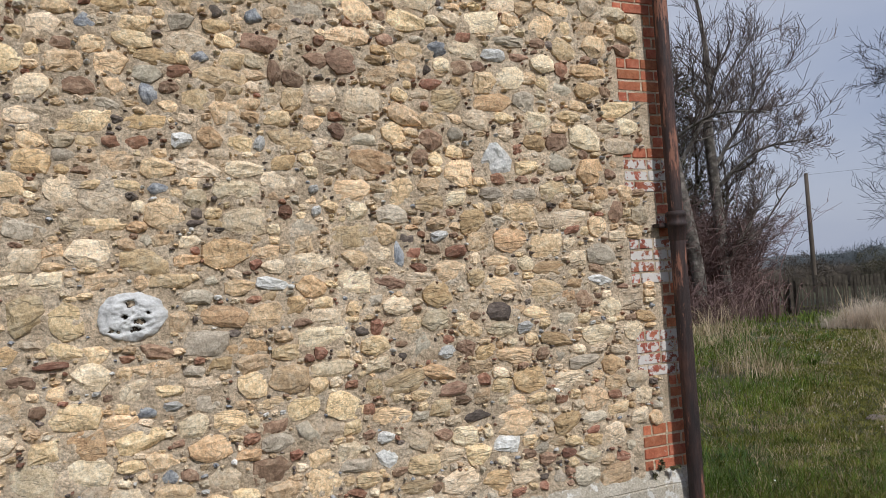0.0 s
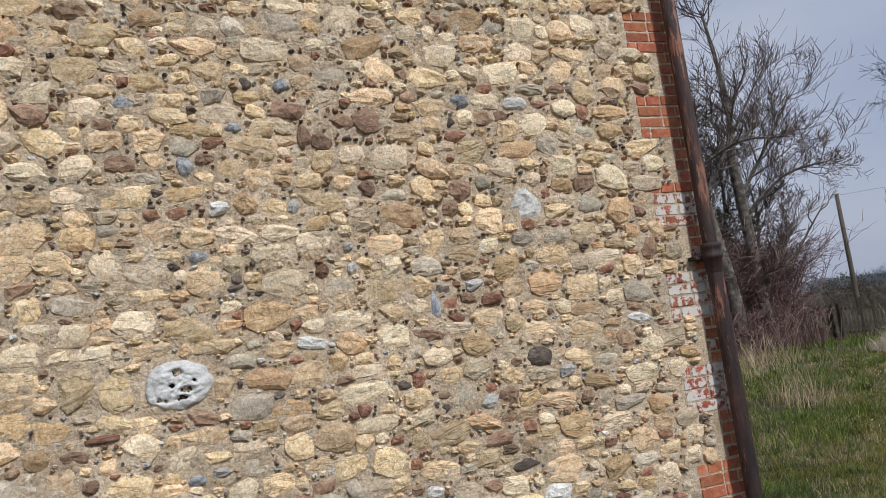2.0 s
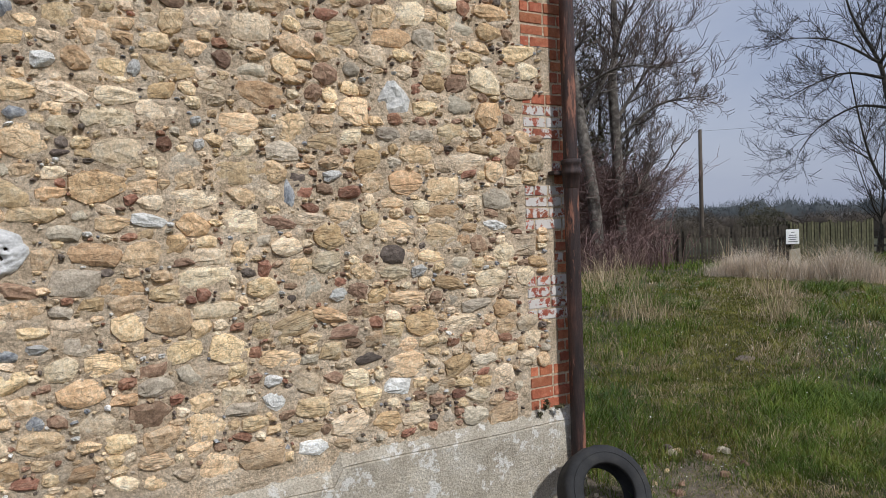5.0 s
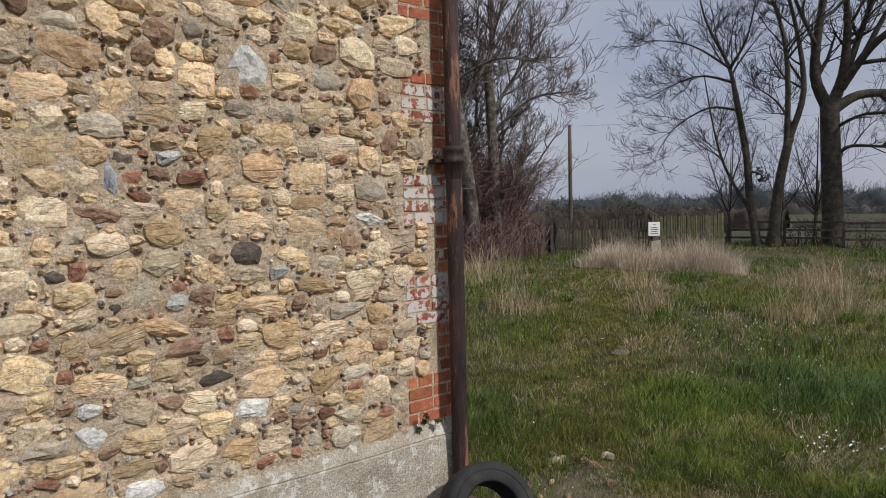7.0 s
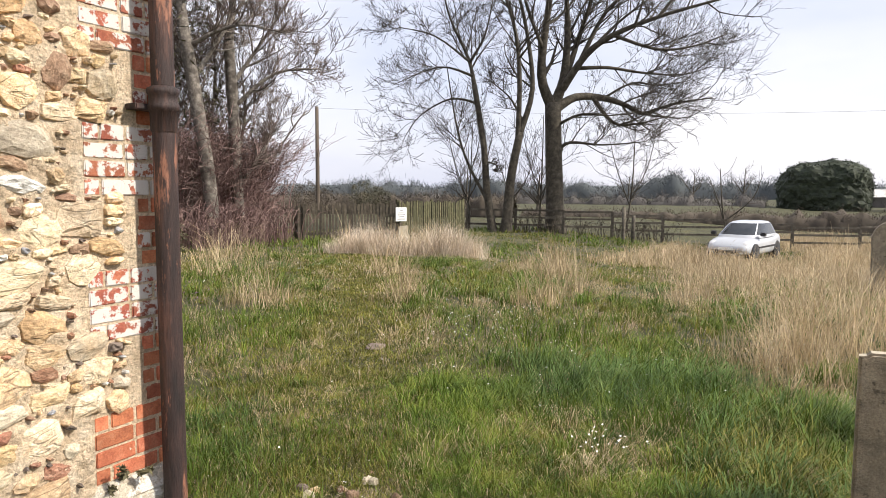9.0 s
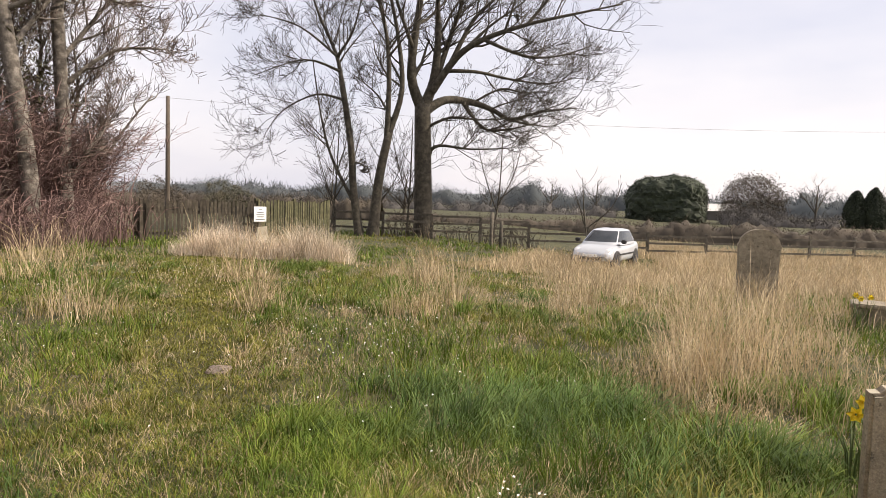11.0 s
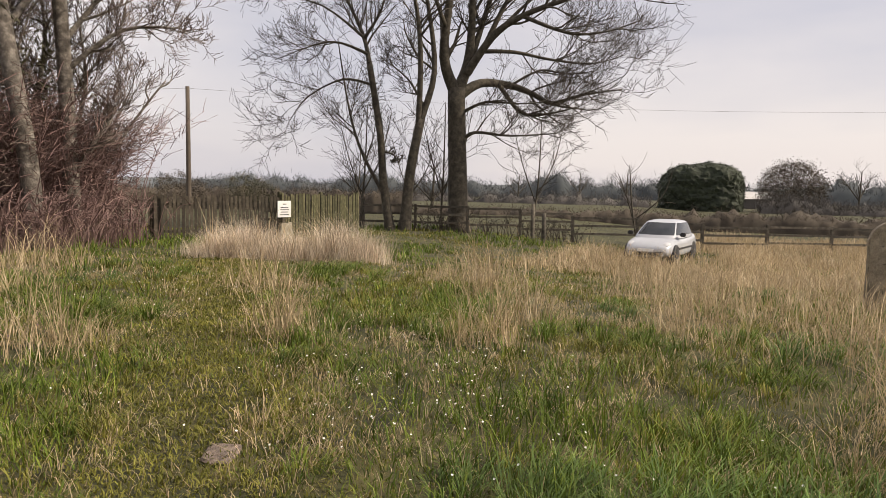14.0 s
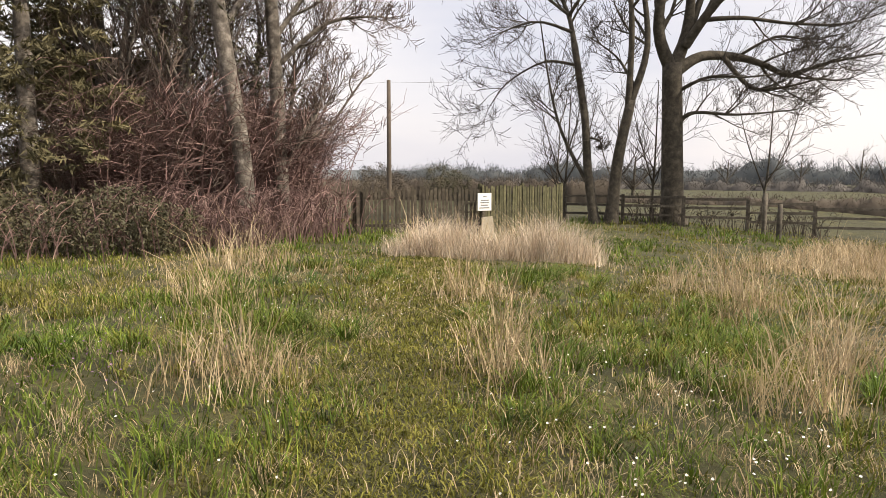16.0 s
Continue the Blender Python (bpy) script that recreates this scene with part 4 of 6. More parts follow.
def thicket(name, label, boxes, count, seed, mat, hmin, hmax, side=3):
    """Arching stems with side twigs, rooted in the given patches (x, y, spread)."""
    rng = random.Random(seed)
    t = Tubes()
    for i in range(count):
        x, y, s = boxes[rng.randrange(len(boxes))]
        p = Vector((x + rng.gauss(0, s), y + rng.gauss(0, s), 0))
        p.z = ground_z(p.x, p.y) - 0.05
        h = rng.uniform(hmin, hmax)
        a = rng.uniform(0, 6.283)
        lean = Vector((math.cos(a), math.sin(a), 0)) * h * rng.uniform(0.15, 0.8)
        pts = [p, p + lean * 0.25 + Vector((0, 0, h * 0.45)), p + lean * 0.65 + Vector((0, 0, h * 0.8)), p + lean + Vector((0, 0, h * rng.uniform(0.8, 1.0)))]
        t.add(pts, [0.014, 0.011, 0.008, 0.005], 3, False)
        for k in range(side):
            q = pts[1].lerp(pts[3], rng.random())
            w = Vector((rng.uniform(-1, 1), rng.uniform(-1, 1), rng.uniform(-0.3, 0.9))) * min(h, 2.2) * rng.uniform(0.2, 0.45)
            t.add([q, q + w * 0.5 + Vector((0, 0, 0.05)), q + w], [0.009, 0.007, 0.004], 3, False)
    return tagged(new(name, t.mesh(name, mat, False)), label, "shrubs", kind="stuff")


thicket("undergrowth", "red-brown leafless undergrowth below the trees", [(11.4, 16.0, 0.7), (12.8, 15.8, 0.8), (14.2, 15.6, 0.7), (14.7, 16.1, 0.45), (13.6, 16.9, 0.9), (10.9, 16.6, 0.6), (12.2, 18.2, 1.0)], 2300, 3, TWIG_RED, 0.9, 4.3, 10)
thicket("undergrowth", "dense dark scrub deep below the trees", [(10.8, 17.0, 0.8), (12.2, 17.2, 0.9), (13.8, 17.0, 0.8), (14.7, 16.4, 0.4)], 1000, 5, TWIG_WOOD, 1.2, 3.8, 12)
thicket("undergrowth", "low dead stems at the foot of the trees", [(10.5, 13.6, 0.6), (11.8, 13.2, 0.6), (13.2, 13.4, 0.6), (14.6, 13.9, 0.5)], 500, 4, TWIG_RED, 0.5, 1.5, 3)
thicket("undergrowth", "bare scrub around the foot of the tall tree", [(27.5, 7.0, 0.7), (26.5, 9.0, 0.7), (29.0, 5.5, 0.6), (28.6, 4.2, 0.5)], 170, 6, TWIG, 0.4, 1.1, 3)


def leaves(name, label, blobs, seed, mat, size, category="shrub", long=1.6, parent=None, kind="stuff"):
    """Many small leaves in clumps. blobs: (x, y, z, spread, height spread, count)."""
    rng = np.random.default_rng(seed)
    cs = []
    for x, y, z, s, h, n in blobs:
        k = max(3, n // 28)
        hubs = rng.normal(0, 1, (k, 3))
        hubs /= np.maximum(1.0, np.linalg.norm(hubs, axis=1, keepdims=True) / 1.35)
        pick = hubs[rng.integers(0, k, n)]
        c = (pick + rng.normal(0, 0.16, (n, 3))) * np.array([s, s, h]) + np.array([x, y, z])
        cs.append(c)
    c = np.concatenate(cs)
    n = len(c)
    a = rng.normal(0, 1, (n, 3))
    a /= np.linalg.norm(a, axis=1, keepdims=True)
    b = np.cross(a, rng.normal(0, 1, (n, 3)))
    b /= np.linalg.norm(b, axis=1, keepdims=True)
    sz = size * rng.uniform(0.6, 1.4, (n, 1))
    a, b = a * sz * long, b * sz * 0.5
    v = np.stack((c - a, c + b * 0.9 - a * 0.1, c + a, c - b * 0.9 - a * 0.1), 1).reshape(-1, 3)
    me = bpy.data.meshes.new(name)
    me.vertices.add(4 * n)
    me.vertices.foreach_set("co", v.ravel())
    me.loops.add(4 * n)
    me.loops.foreach_set("vertex_index", np.arange(4 * n))
    me.polygons.add(n)
    me.polygons.foreach_set("loop_start", np.arange(0, 4 * n, 4))
    me.update(calc_edges=True)
    me.materials.append(mat)
    ob = new(name, me)
    if parent:
        ob.parent = parent
        return ob
    return tagged(ob, label, category, kind=kind)


leaves("bramble_bank", "rounded olive-green bramble bank before the paling fence", [(8.0, 14.6, 0.5, 0.75, 0.5, 5000), (8.9, 13.6, 0.55, 0.7, 0.55, 5000), (9.6, 12.9, 0.4, 0.5, 0.4, 3000), (7.2, 15.6, 0.5, 0.7, 0.5, 3000)], 1, LEAF_OLIVE, 0.03)
thicket("bramble_stems", "dry pale bramble stems over the bank", [(8.0, 14.4, 0.7), (9.0, 13.5, 0.7), (7.0, 15.4, 0.7)], 150, 14, TWIG_RED, 0.5, 1.4, 3)
leaves("ivy_leaves", "small evergreen leaves high in the thicket", [(11.5, 15.0, 6.8, 1.1, 1.8, 1500), (13.4, 15.2, 6.5, 0.8, 2.0, 1200), (15.3, 16.2, 3.0, 0.7, 1.0, 900), (12.4, 16.2, 3.5, 1.2, 1.6, 1200)], 2, LEAF_OLIVE, 0.05, "foliage")


def conifer(x, y, h, r, seed):
    rng = random.Random(seed)
    root = tagged(new("conifer"), "dark drooping evergreen conifer behind the bramble", "tree")
    root.location = (x, y, -0.1)
    t = Tubes()
    t.add([Vector((0, 0, 0)), Vector((0, 0, h * 0.5)), Vector((0.1, 0, h))], [0.22, 0.16, 0.04], 8)
    ob = new("trunk", t.mesh("trunk", BARK_DARK))
    ob.parent = root
    blobs = []
    for i in range(90):
        z = rng.uniform(0.12, 1.0) * h
        a, q = rng.uniform(0, 6.283), r * (1.05 - z / h * 0.75) * rng.uniform(0.4, 1.0)
        blobs.append((math.cos(a) * q, math.sin(a) * q, z - 0.18 * q, 0.6, 0.26, 360))
    leaves("foliage", "", blobs, seed, LEAF_BROWN, 0.042, long=2.6, parent=root)


conifer(8.75, 16.9, 10.5, 2.3, 71)
conifer(10.9, 19.6, 6.0, 2.0, 72)
conifer(12.9, 19.4, 5.0, 1.6, 73)


# ---- white hatchback ----
def car():
    root = tagged(new("car"), "white three-door hatchback parked on the track by the field", "car")
    cx, cy = 25.45, 0.34
    root.matrix_basis = pose(cx, cy, ground_z(cx, cy) - 0.02, 0, 0, 168)
    half = [(-1.88, 0.70, 0.42, 0.78), (-1.80, 0.78, 0.28, 0.98), (-1.2, 0.82, 0.22, 0.94), (-0.4, 0.825, 0.2, 0.88), (0.5, 0.825, 0.2, 0.88), (0.95, 0.82, 0.2, 0.88), (1.45, 0.79, 0.22, 0.79), (1.78, 0.70, 0.26, 0.66), (1.9, 0.55, 0.34, 0.56)]
    bm = bmesh.new()
    rings = []
    for x, w, z0, z1 in half:
        zs = [(w * 0.86, z0), (w * 0.98, z0 + 0.12), (w, (z0 + z1) / 2), (w * 0.97, z1 - 0.1), (w * 0.86, z1 - 0.015), (w * 0.5, z1 + 0.02)]
        ring = [(x, y, z) for y, z in zs] + [(x, -y, z) for y, z in reversed(zs)]
        rings.append([bm.verts.new(p) for p in ring])
    for a, b in zip(rings, rings[1:]):
        for i in range(len(a)):
            j = (i + 1) % len(a)
            bm.faces.new((a[i], a[j], b[j], b[i]))
    bm.faces.new(rings[0])
    bm.faces.new(rings[-1][::-1])
    bmesh.ops.recalc_face_normals(bm, faces=bm.faces)
    body = part("body", bm, WHITE_PAINT, root)
    body.data.shade_smooth()
    mod = body.modifiers.new("round", "SUBSURF")
    mod.levels = mod.render_levels = 2
    # cabin: a rounded shell whose faces fall to the roof and pillars or to one of the windows
    levels = [(-1.70, 1.12, 0.77, 0.86), (-1.66, 0.98, 0.75, 0.96), (-1.56, 0.75, 0.70, 1.10), (-1.44, 0.50, 0.64, 1.25), (-1.34, 0.28, 0.585, 1.355), (-1.26, 0.12, 0.52, 1.40), (-1.0, -0.2, 0.36, 1.435), (-0.75, -0.45, 0.12, 1.445)]
    n = 56
    rings = []
    for x0, x1, w, z in levels:
        ring = []
        for k in range(n):
            a = 2 * math.pi * k / n
            c, q = math.cos(a), math.sin(a)
            u, v = math.copysign(abs(c) ** 0.42, c), math.copysign(abs(q) ** 0.42, q)
            ring.append((Vector(((x0 + x1) / 2 + u * (x1 - x0) / 2 - 0.10 * v * v * (u > 0.5), v * w, z)), u, v))
        rings.append(ring)
    panes = collections.defaultdict(bmesh.new)
    for j in range(len(levels) - 1):
        for k in range(n):
            i = (k + 1) % n
            u, v = (rings[j][k][1] + rings[j][i][1]) / 2, (rings[j][k][2] + rings[j][i][2]) / 2
            name = "roof"
            if 0 < j < 4:
                if u > 0.9 and abs(v) < 0.86:
                    name = "windscreen"
                elif u < -0.9 and abs(v) < 0.8:
                    name = "rear_window"
                elif abs(v) > 0.86 and -0.72 < u < 0.86 and not -0.16 < u < -0.06:
                    name = ("door_window" if u > -0.1 else "quarter_window") + (" " if v > 0 else "")
            bm = panes[name]
            bm.faces.new([bm.verts.new(p) for p in (rings[j][k][0], rings[j][i][0], rings[j + 1][i][0], rings[j + 1][k][0])])
    for name, bm in panes.items():
        bmesh.ops.remove_doubles(bm, verts=bm.verts, dist=0.0005)
        bmesh.ops.recalc_face_normals(bm, faces=bm.faces)
        pane = part(name.strip(), bm, WHITE_PAINT if name == "roof" else GLASS, root, "" if name == "roof" else "dark window glass")
        pane.data.shade_smooth()
    for s in (1, -1):
        part("side_trim", boxed(-1.1, 0.9, s * 0.815 - 0.015, s * 0.815 + 0.02, 0.5, 0.56, 0.006), BLACK, root)
        mirror = part("wing_mirror", boxed(0.62, 0.8, s * 0.88 - 0.09, s * 0.88 + 0.09, 0.92, 1.06, 0.03), BLACK, root, "black door mirror")
        part("mirror_glass", boxed(0.612, 0.619, s * 0.88 - 0.07, s * 0.88 + 0.07, 0.94, 1.04), GLASS, mirror)
        bm = bmesh.new()
        bmesh.ops.create_icosphere(bm, subdivisions=3, radius=1.0)
        bmesh.ops.scale(bm, vec=(0.20, 0.17, 0.085), verts=bm.verts)
        lamp = part("headlight", bm, LAMP, root, "clear swept headlight")
        lamp.data.shade_smooth()
        lamp.matrix_basis = pose(1.56, s * 0.53, 0.665, 0, 22, -s * 24)
        part("fog_light", boxed(1.80, 1.86, s * 0.5 - 0.07, s * 0.5 + 0.07, 0.33, 0.41, 0.02), LAMP, root)
        for x in (1.2, -1.2):
            t = Tubes()
            t.add([Vector((x, s * 0.6, 0.33)), Vector((x, s * 0.815, 0.33)), Vector((x, s * 0.829, 0.33))], [0.35, 0.35, 0.33], 24)
            ob = new("wheel_arch", t.mesh("wheel_arch", BLACK, False))
            ob.parent = root
            w = new("wheel")
            w.parent = root
            w.matrix_basis = pose(x, s * 0.76, 0.29, 90, 0, 0)
            t = Tubes()
            prof = [(-0.085, 0.2), (-0.085, 0.26), (-0.06, 0.29), (0.06, 0.29), (0.085, 0.26), (0.085, 0.2)]
            t.add([Vector((0, 0, z)) for z, _ in prof], [r for _, r in prof], 24, False)
            ob = new("tyre", t.mesh("tyre", RUBBER))
            ob.parent = w
            t = Tubes()
            t.add([Vector((0, 0, -0.07)), Vector((0, 0, 0)), Vector((0, 0, 0.07))], [0.2, 0.19, 0.2], 20)
            ob = new("rim", t.mesh("rim", CHROME))
            ob.parent = w
    part("grille", boxed(1.80, 1.915, -0.42, 0.42, 0.33, 0.43, 0.015), BLACK, root)
    part("upper_grille", boxed(1.70, 1.85, -0.30, 0.30, 0.555, 0.61, 0.01), BLACK, root)
    part("number_plate", boxed(1.915, 1.93, -0.26, 0.26, 0.46, 0.56, 0.004), SIGN, root)
    part("bumper_strip", boxed(1.70, 1.912, -0.56, 0.56, 0.445, 0.462, 0.006), BLACK, root)


car()


# ---- graves ----
def headstone(x, y, w, h, thick, turn, label, top="round", tilt=0):
    bm = bmesh.new()
    pts = [(-w / 2, -0.2), (w / 2, -0.2)]
    if top == "round":
        sh = h - w * 0.42
        pts += [(w / 2, sh * 0.8), (w / 2 + 0.02, sh)]
        pts += [(w / 2 * math.cos(a), sh + w * 0.42 * math.sin(a)) for a in np.linspace(0.12, math.pi - 0.12, 15)]
        pts += [(-w / 2 - 0.02, sh), (-w / 2, sh * 0.8)]
    else:
        pts += [(w / 2, h), (w * 0.16, h * 1.005), (w * 0.15, h * 0.985), (-w * 0.44, h * 0.972), (-w * 0.46, h * 0.955), (-w / 2, h * 0.95)]
    a = [bm.verts.new((px, -thick / 2, pz)) for px, pz in pts]
    face = bm.faces.new(a)
    r = bmesh.ops.extrude_face_region(bm, geom=[face])
    for v in r["geom"]:
        if isinstance(v, bmesh.types.BMVert):
            v.co.y += thick
    bmesh.ops.recalc_face_normals(bm, faces=bm.faces)
    bmesh.ops.bevel(bm, geom=[e for e in bm.edges if abs(e.verts[0].co.y - e.verts[1].co.y) < 1e-4], offset=0.012, segments=2, affect="EDGES")
    bm.normal_update()
    for q in bm.faces:
        q.material_index = 1 if top == "flat" and q.normal.z > 0.8 else 0
    ob = part("headstone", bm, [HEADSTONE, STONE_TOP])
    ob.matrix_basis = pose(x, y, ground_z(x, y), tilt, 0, turn)
    return tagged(ob, label, "headstone")


headstone(1.74, -3.12, 0.8, 0.93, 0.09, -90, "square-topped lichened headstone beside tall dry grass", "flat", -1)
headstone(12.2, -3.5, 0.68, 1.45, 0.12, -86, "round-topped mossy headstone in tall dry grass", "round", 2)


def tomb():
    root = tagged(new("chest_tomb"), "low stone chest tomb with a pale slab in the grass", "tomb")
    root.matrix_basis = pose(9.6, -4.85, ground_z(9.6, -4.85), 0, 0, 78)
    part("base", boxed(-0.38, 0.38, -0.24, 0.24, -0.1, 0.31, 0.015), HEADSTONE, root)
    part("slab", boxed(-0.43, 0.43, -0.29, 0.29, 0.312, 0.37, 0.015), HEADSTONE, root)


tomb()


def daffodil(x, y, z, h, turn, seed):
    rng = random.Random(seed)
    root = tagged(new("daffodil"), "yellow daffodil in flower among grass", "flower", "daffodils")
    root.matrix_basis = pose(x, y, z, 0, 0, turn)
    t = Tubes()
    t.add([Vector((0, 0, 0)), Vector((0.01, 0, h * 0.6)), Vector((-0.02, 0, h)), Vector((-0.05, 0, h + 0.005))], [0.005, 0.004, 0.004, 0.004], 5)
    ob = new("stem", t.mesh("stem", LEAF_GREEN))
    ob.parent = root
    bm = bmesh.new()
    for k in range(6):
        a = k * math.pi / 3
        q = [Vector((-0.05, 0.008 * math.cos(a + s), h + 0.008 * math.sin(a + s))) for s in (-0.8, 0.8)]
        mid = [Vector((-0.06, 0.03 * math.cos(a + s), h + 0.03 * math.sin(a + s))) for s in (0.5, -0.5)]
        tip = Vector((-0.05, 0.046 * math.cos(a), h + 0.046 * math.sin(a)))
        bm.faces.new([bm.verts.new(p) for p in (q[0], q[1], mid[0], tip, mid[1])])
    part("petals", bm, YELLOW, root)
    t = Tubes()
    t.add([Vector((-0.05, 0, h)), Vector((-0.075, 0, h)), Vector((-0.09, 0, h))], [0.012, 0.014, 0.02], 10, False)
    ob = new("trumpet", t.mesh("trumpet", YELLOW))
    ob.parent = root
    t = Tubes()
    for k in range(4):
        a = rng.uniform(0, 6.28)
        w = Vector((math.cos(a), math.sin(a), 0))
        t.add([w * 0.01, w * 0.03 + Vector((0, 0, h * 0.5)), w * 0.1 + Vector((0, 0, h * rng.uniform(0.7, 0.95)))], [0.006, 0.007, 0.001], 4)
    ob = new("leaf", t.mesh("leaf", LEAF_GREEN))
    ob.parent = root


for i, (x, y, h) in enumerate(((3.0, -3.04, 0.52), (3.07, -3.1, 0.56), (2.95, -3.1, 0.48), (3.06, -3.0, 0.44), (3.12, -3.14, 0.5), (9.35, -4.55, 0.48), (9.4, -4.4, 0.5), (9.3, -4.45, 0.46))):
    daffodil(x, y, ground_z(x, y), h, (i * 47) % 60 - 30, i)


# ---- old tyre leaning on the corner ----
def tyre():
    t = Tubes()
    prof = []
    R, r, w = 0.295, 0.17, 0.095
    for y, q in ((-0.07, r), (-0.085, r + 0.012), (-0.094, r + 0.05), (-0.09, R - 0.035), (-0.075, R - 0.008), (-0.04, R), (0.04, R), (0.075, R - 0.008), (0.09, R - 0.035), (0.094, r + 0.05), (0.085, r + 0.012), (0.07, r), (0.06, r + 0.015), (0.07, R - 0.05), (0.0, R - 0.03), (-0.07, R - 0.05), (-0.06, r + 0.015), (-0.07, r)):
        prof.append((y, q))
    t.add([Vector((0, 0, y * 1.0 + i * 1e-5)) for i, (y, q) in enumerate(prof)], [q for _, q in prof], 48, False)
    verts = []
    n = 48
    for i, (y, q) in enumerate(prof):
        for k in range(n):
            a = 2 * math.pi * k / n
            qq = q - (0.006 if (i in (5, 6) and k % 2) else 0)
            verts.append((qq * math.cos(a), qq * math.sin(a), y))
    root = tagged(new("old_tyre"), "worn black car tyre leaning on the wall's corner", "tyre")
    ob = new("tread", mesh_from("tread", verts, t.f, RUBBER, True))
    ob.parent = root
    b = Tubes()
    ring = [Vector((0.24 * math.cos(a), 0.24 * math.sin(a), 0.093)) for a in np.linspace(0, 2 * math.pi, 49)]
    b.add(ring, [0.004] * 49, 5, False)
    ob = new("sidewall_rib", b.mesh("sidewall_rib", RUBBER))
    ob.parent = root
    return root


old = tyre()
axis = Vector((-0.16, -0.84, 0.5)).normalized()
old.matrix_basis = Matrix.Translation((-0.12, -0.42, -0.045)) @ axis.to_track_quat("Z", "Y").to_matrix().to_4x4()


# ---- earth and litter at the foot of the corner ----
def soil_patch():
    verts, faces = [], []
    n = 26
    for i in range(n + 1):
        r = i / n
        for k in range(40):
            a = 2 * math.pi * k / 40
            q = r * (1 + 0.2 * noise.noise((math.cos(a) * 2, math.sin(a) * 2, 0)))
            x, y = 0.15 + math.cos(a) * q * 1.05, -0.45 + math.sin(a) * q * 0.6
            verts.append((x, y, ground_z(x, y) + 0.05 * (1 - r * r) - 0.012 + 0.02 * noise.noise((x * 6, y * 6, 0)) * (1 - r)))
    for i in range(n):
        for k in range(40):
            faces.append((i * 40 + k, i * 40 + (k + 1) % 40, (i + 1) * 40 + (k + 1) % 40, (i + 1) * 40 + k))
    tagged(new("bare_earth", mesh_from("bare_earth", verts, faces, SOIL, True)), "bare trodden earth at the wall's corner", "ground", kind="structure")


soil_patch()
rng = random.Random(8)
for i in range(34):
    x, y = rng.uniform(-0.2, 1.2), rng.uniform(-0.6, 0.1)
    if x < 0.1 and y > -0.15:
        continue
    s = rng.uniform(0.02, 0.06)
    ob = tagged(new("loose_stone", LIT[rng.choice("gbdyb"), rng.randrange(30)]), "loose stone lying on bare earth", "stone", "loose stones")
    ob.matrix_basis = pose(x, y, ground_z(x, y) + s * 0.25 + 0.02, -90, 0, rng.uniform(0, 360)) @ Matrix.Diagonal((s * 1.5, s, s, 1))
leaves("wall_plant", "small dark plant rooted on the plinth ledge", [(-0.28, -0.04, 0.46, 0.055, 0.05, 130), (-0.2, -0.04, 0.43, 0.05, 0.035, 90)], 9, LEAF_BROWN, 0.012, "plant", 1.3)

ob = tagged(new("flat_stone", LIT["d", 15]), "flat worn stone sunk in the trodden path", "stone")
ob.matrix_basis = pose(3.82, 1.6, ground_z(3.82, 1.6) + 0.012, -90, 0, 25) @ Matrix.Diagonal((0.3, 0.02, 0.22, 1))

# ---- far things: hedges, trees, house, hills ----
def hedge(name, label, line, h, depth, twigs, seed, mat, size, base=-0.6, ragged=0.25):
    """A bank of bare twigs: an uneven leafless body along the line with fine sprays standing out of it."""
    rng = np.random.default_rng(seed)
    pts = []
    for a, b in zip(line, line[1:]):
        a, b = Vector(a), Vector(b)
        n = max(2, int((b - a).length / (depth * 0.16)))
        pts += [a.lerp(b, i / n) for i in range(n)]
    m = 9
    verts, faces, crest = [], [], []
    for i, p in enumerate(pts):
        d = (pts[min(i + 1, len(pts) - 1)] - pts[max(i - 1, 0)]).normalized()
        side = Vector((-d.y, d.x))
        s = i * 0.16
        top = h * (1 + ragged * 1.6 * noise.noise((s * 0.4, seed, 0)) + ragged * noise.noise((s * 1.7, seed, 3)) + ragged * 0.5 * noise.noise((s * 6.1, seed, 5)))
        for k in range(m):
            a = math.pi * k / (m - 1)
            rough = 1 + 0.3 * noise.noise((s * 2, k * 0.9, seed)) + 0.15 * noise.noise((s * 7, k * 2.1, seed))
            q = p + side * (math.cos(a) * depth * 0.6 * rough)
            verts.append((q.x, q.y, base + top * 0.88 * math.sin(a) ** 0.6 * (rough if 0 < k < m - 1 else 1)))
            if 1 < k < m - 1:
                crest.append(verts[-1])
    for i in range(len(pts) - 1):
        for k in range(m - 1):
            faces.append((i * m + k, i * m + k + 1, (i + 1) * m + k + 1, (i + 1) * m + k))
    root = tagged(new(name, mesh_from(name, verts, faces, mat, True)), label, "hedge", kind="stuff")
    c = np.array(crest)[rng.integers(0, len(crest), twigs * len(line))] + rng.normal(0, size * 1.5, (twigs * len(line), 3))
    n = len(c)
    up = np.stack((rng.normal(0, 0.5, n), rng.normal(0, 0.5, n), rng.uniform(0.2, 1.3, n)), 1) * (size * rng.uniform(1, 4, (n, 1)))
    w = np.cross(up, rng.normal(0, 1, (n, 3)))
    w *= size * 0.16 / np.maximum(1e-6, np.linalg.norm(w, axis=1, keepdims=True))
    v = np.stack((c - w, c + w, c + up), 1).reshape(-1, 3)
    ob = new("twigs", mesh_from("twigs", v.tolist(), np.arange(3 * n).reshape(-1, 3).tolist(), mat))
    ob.parent = root
    return root


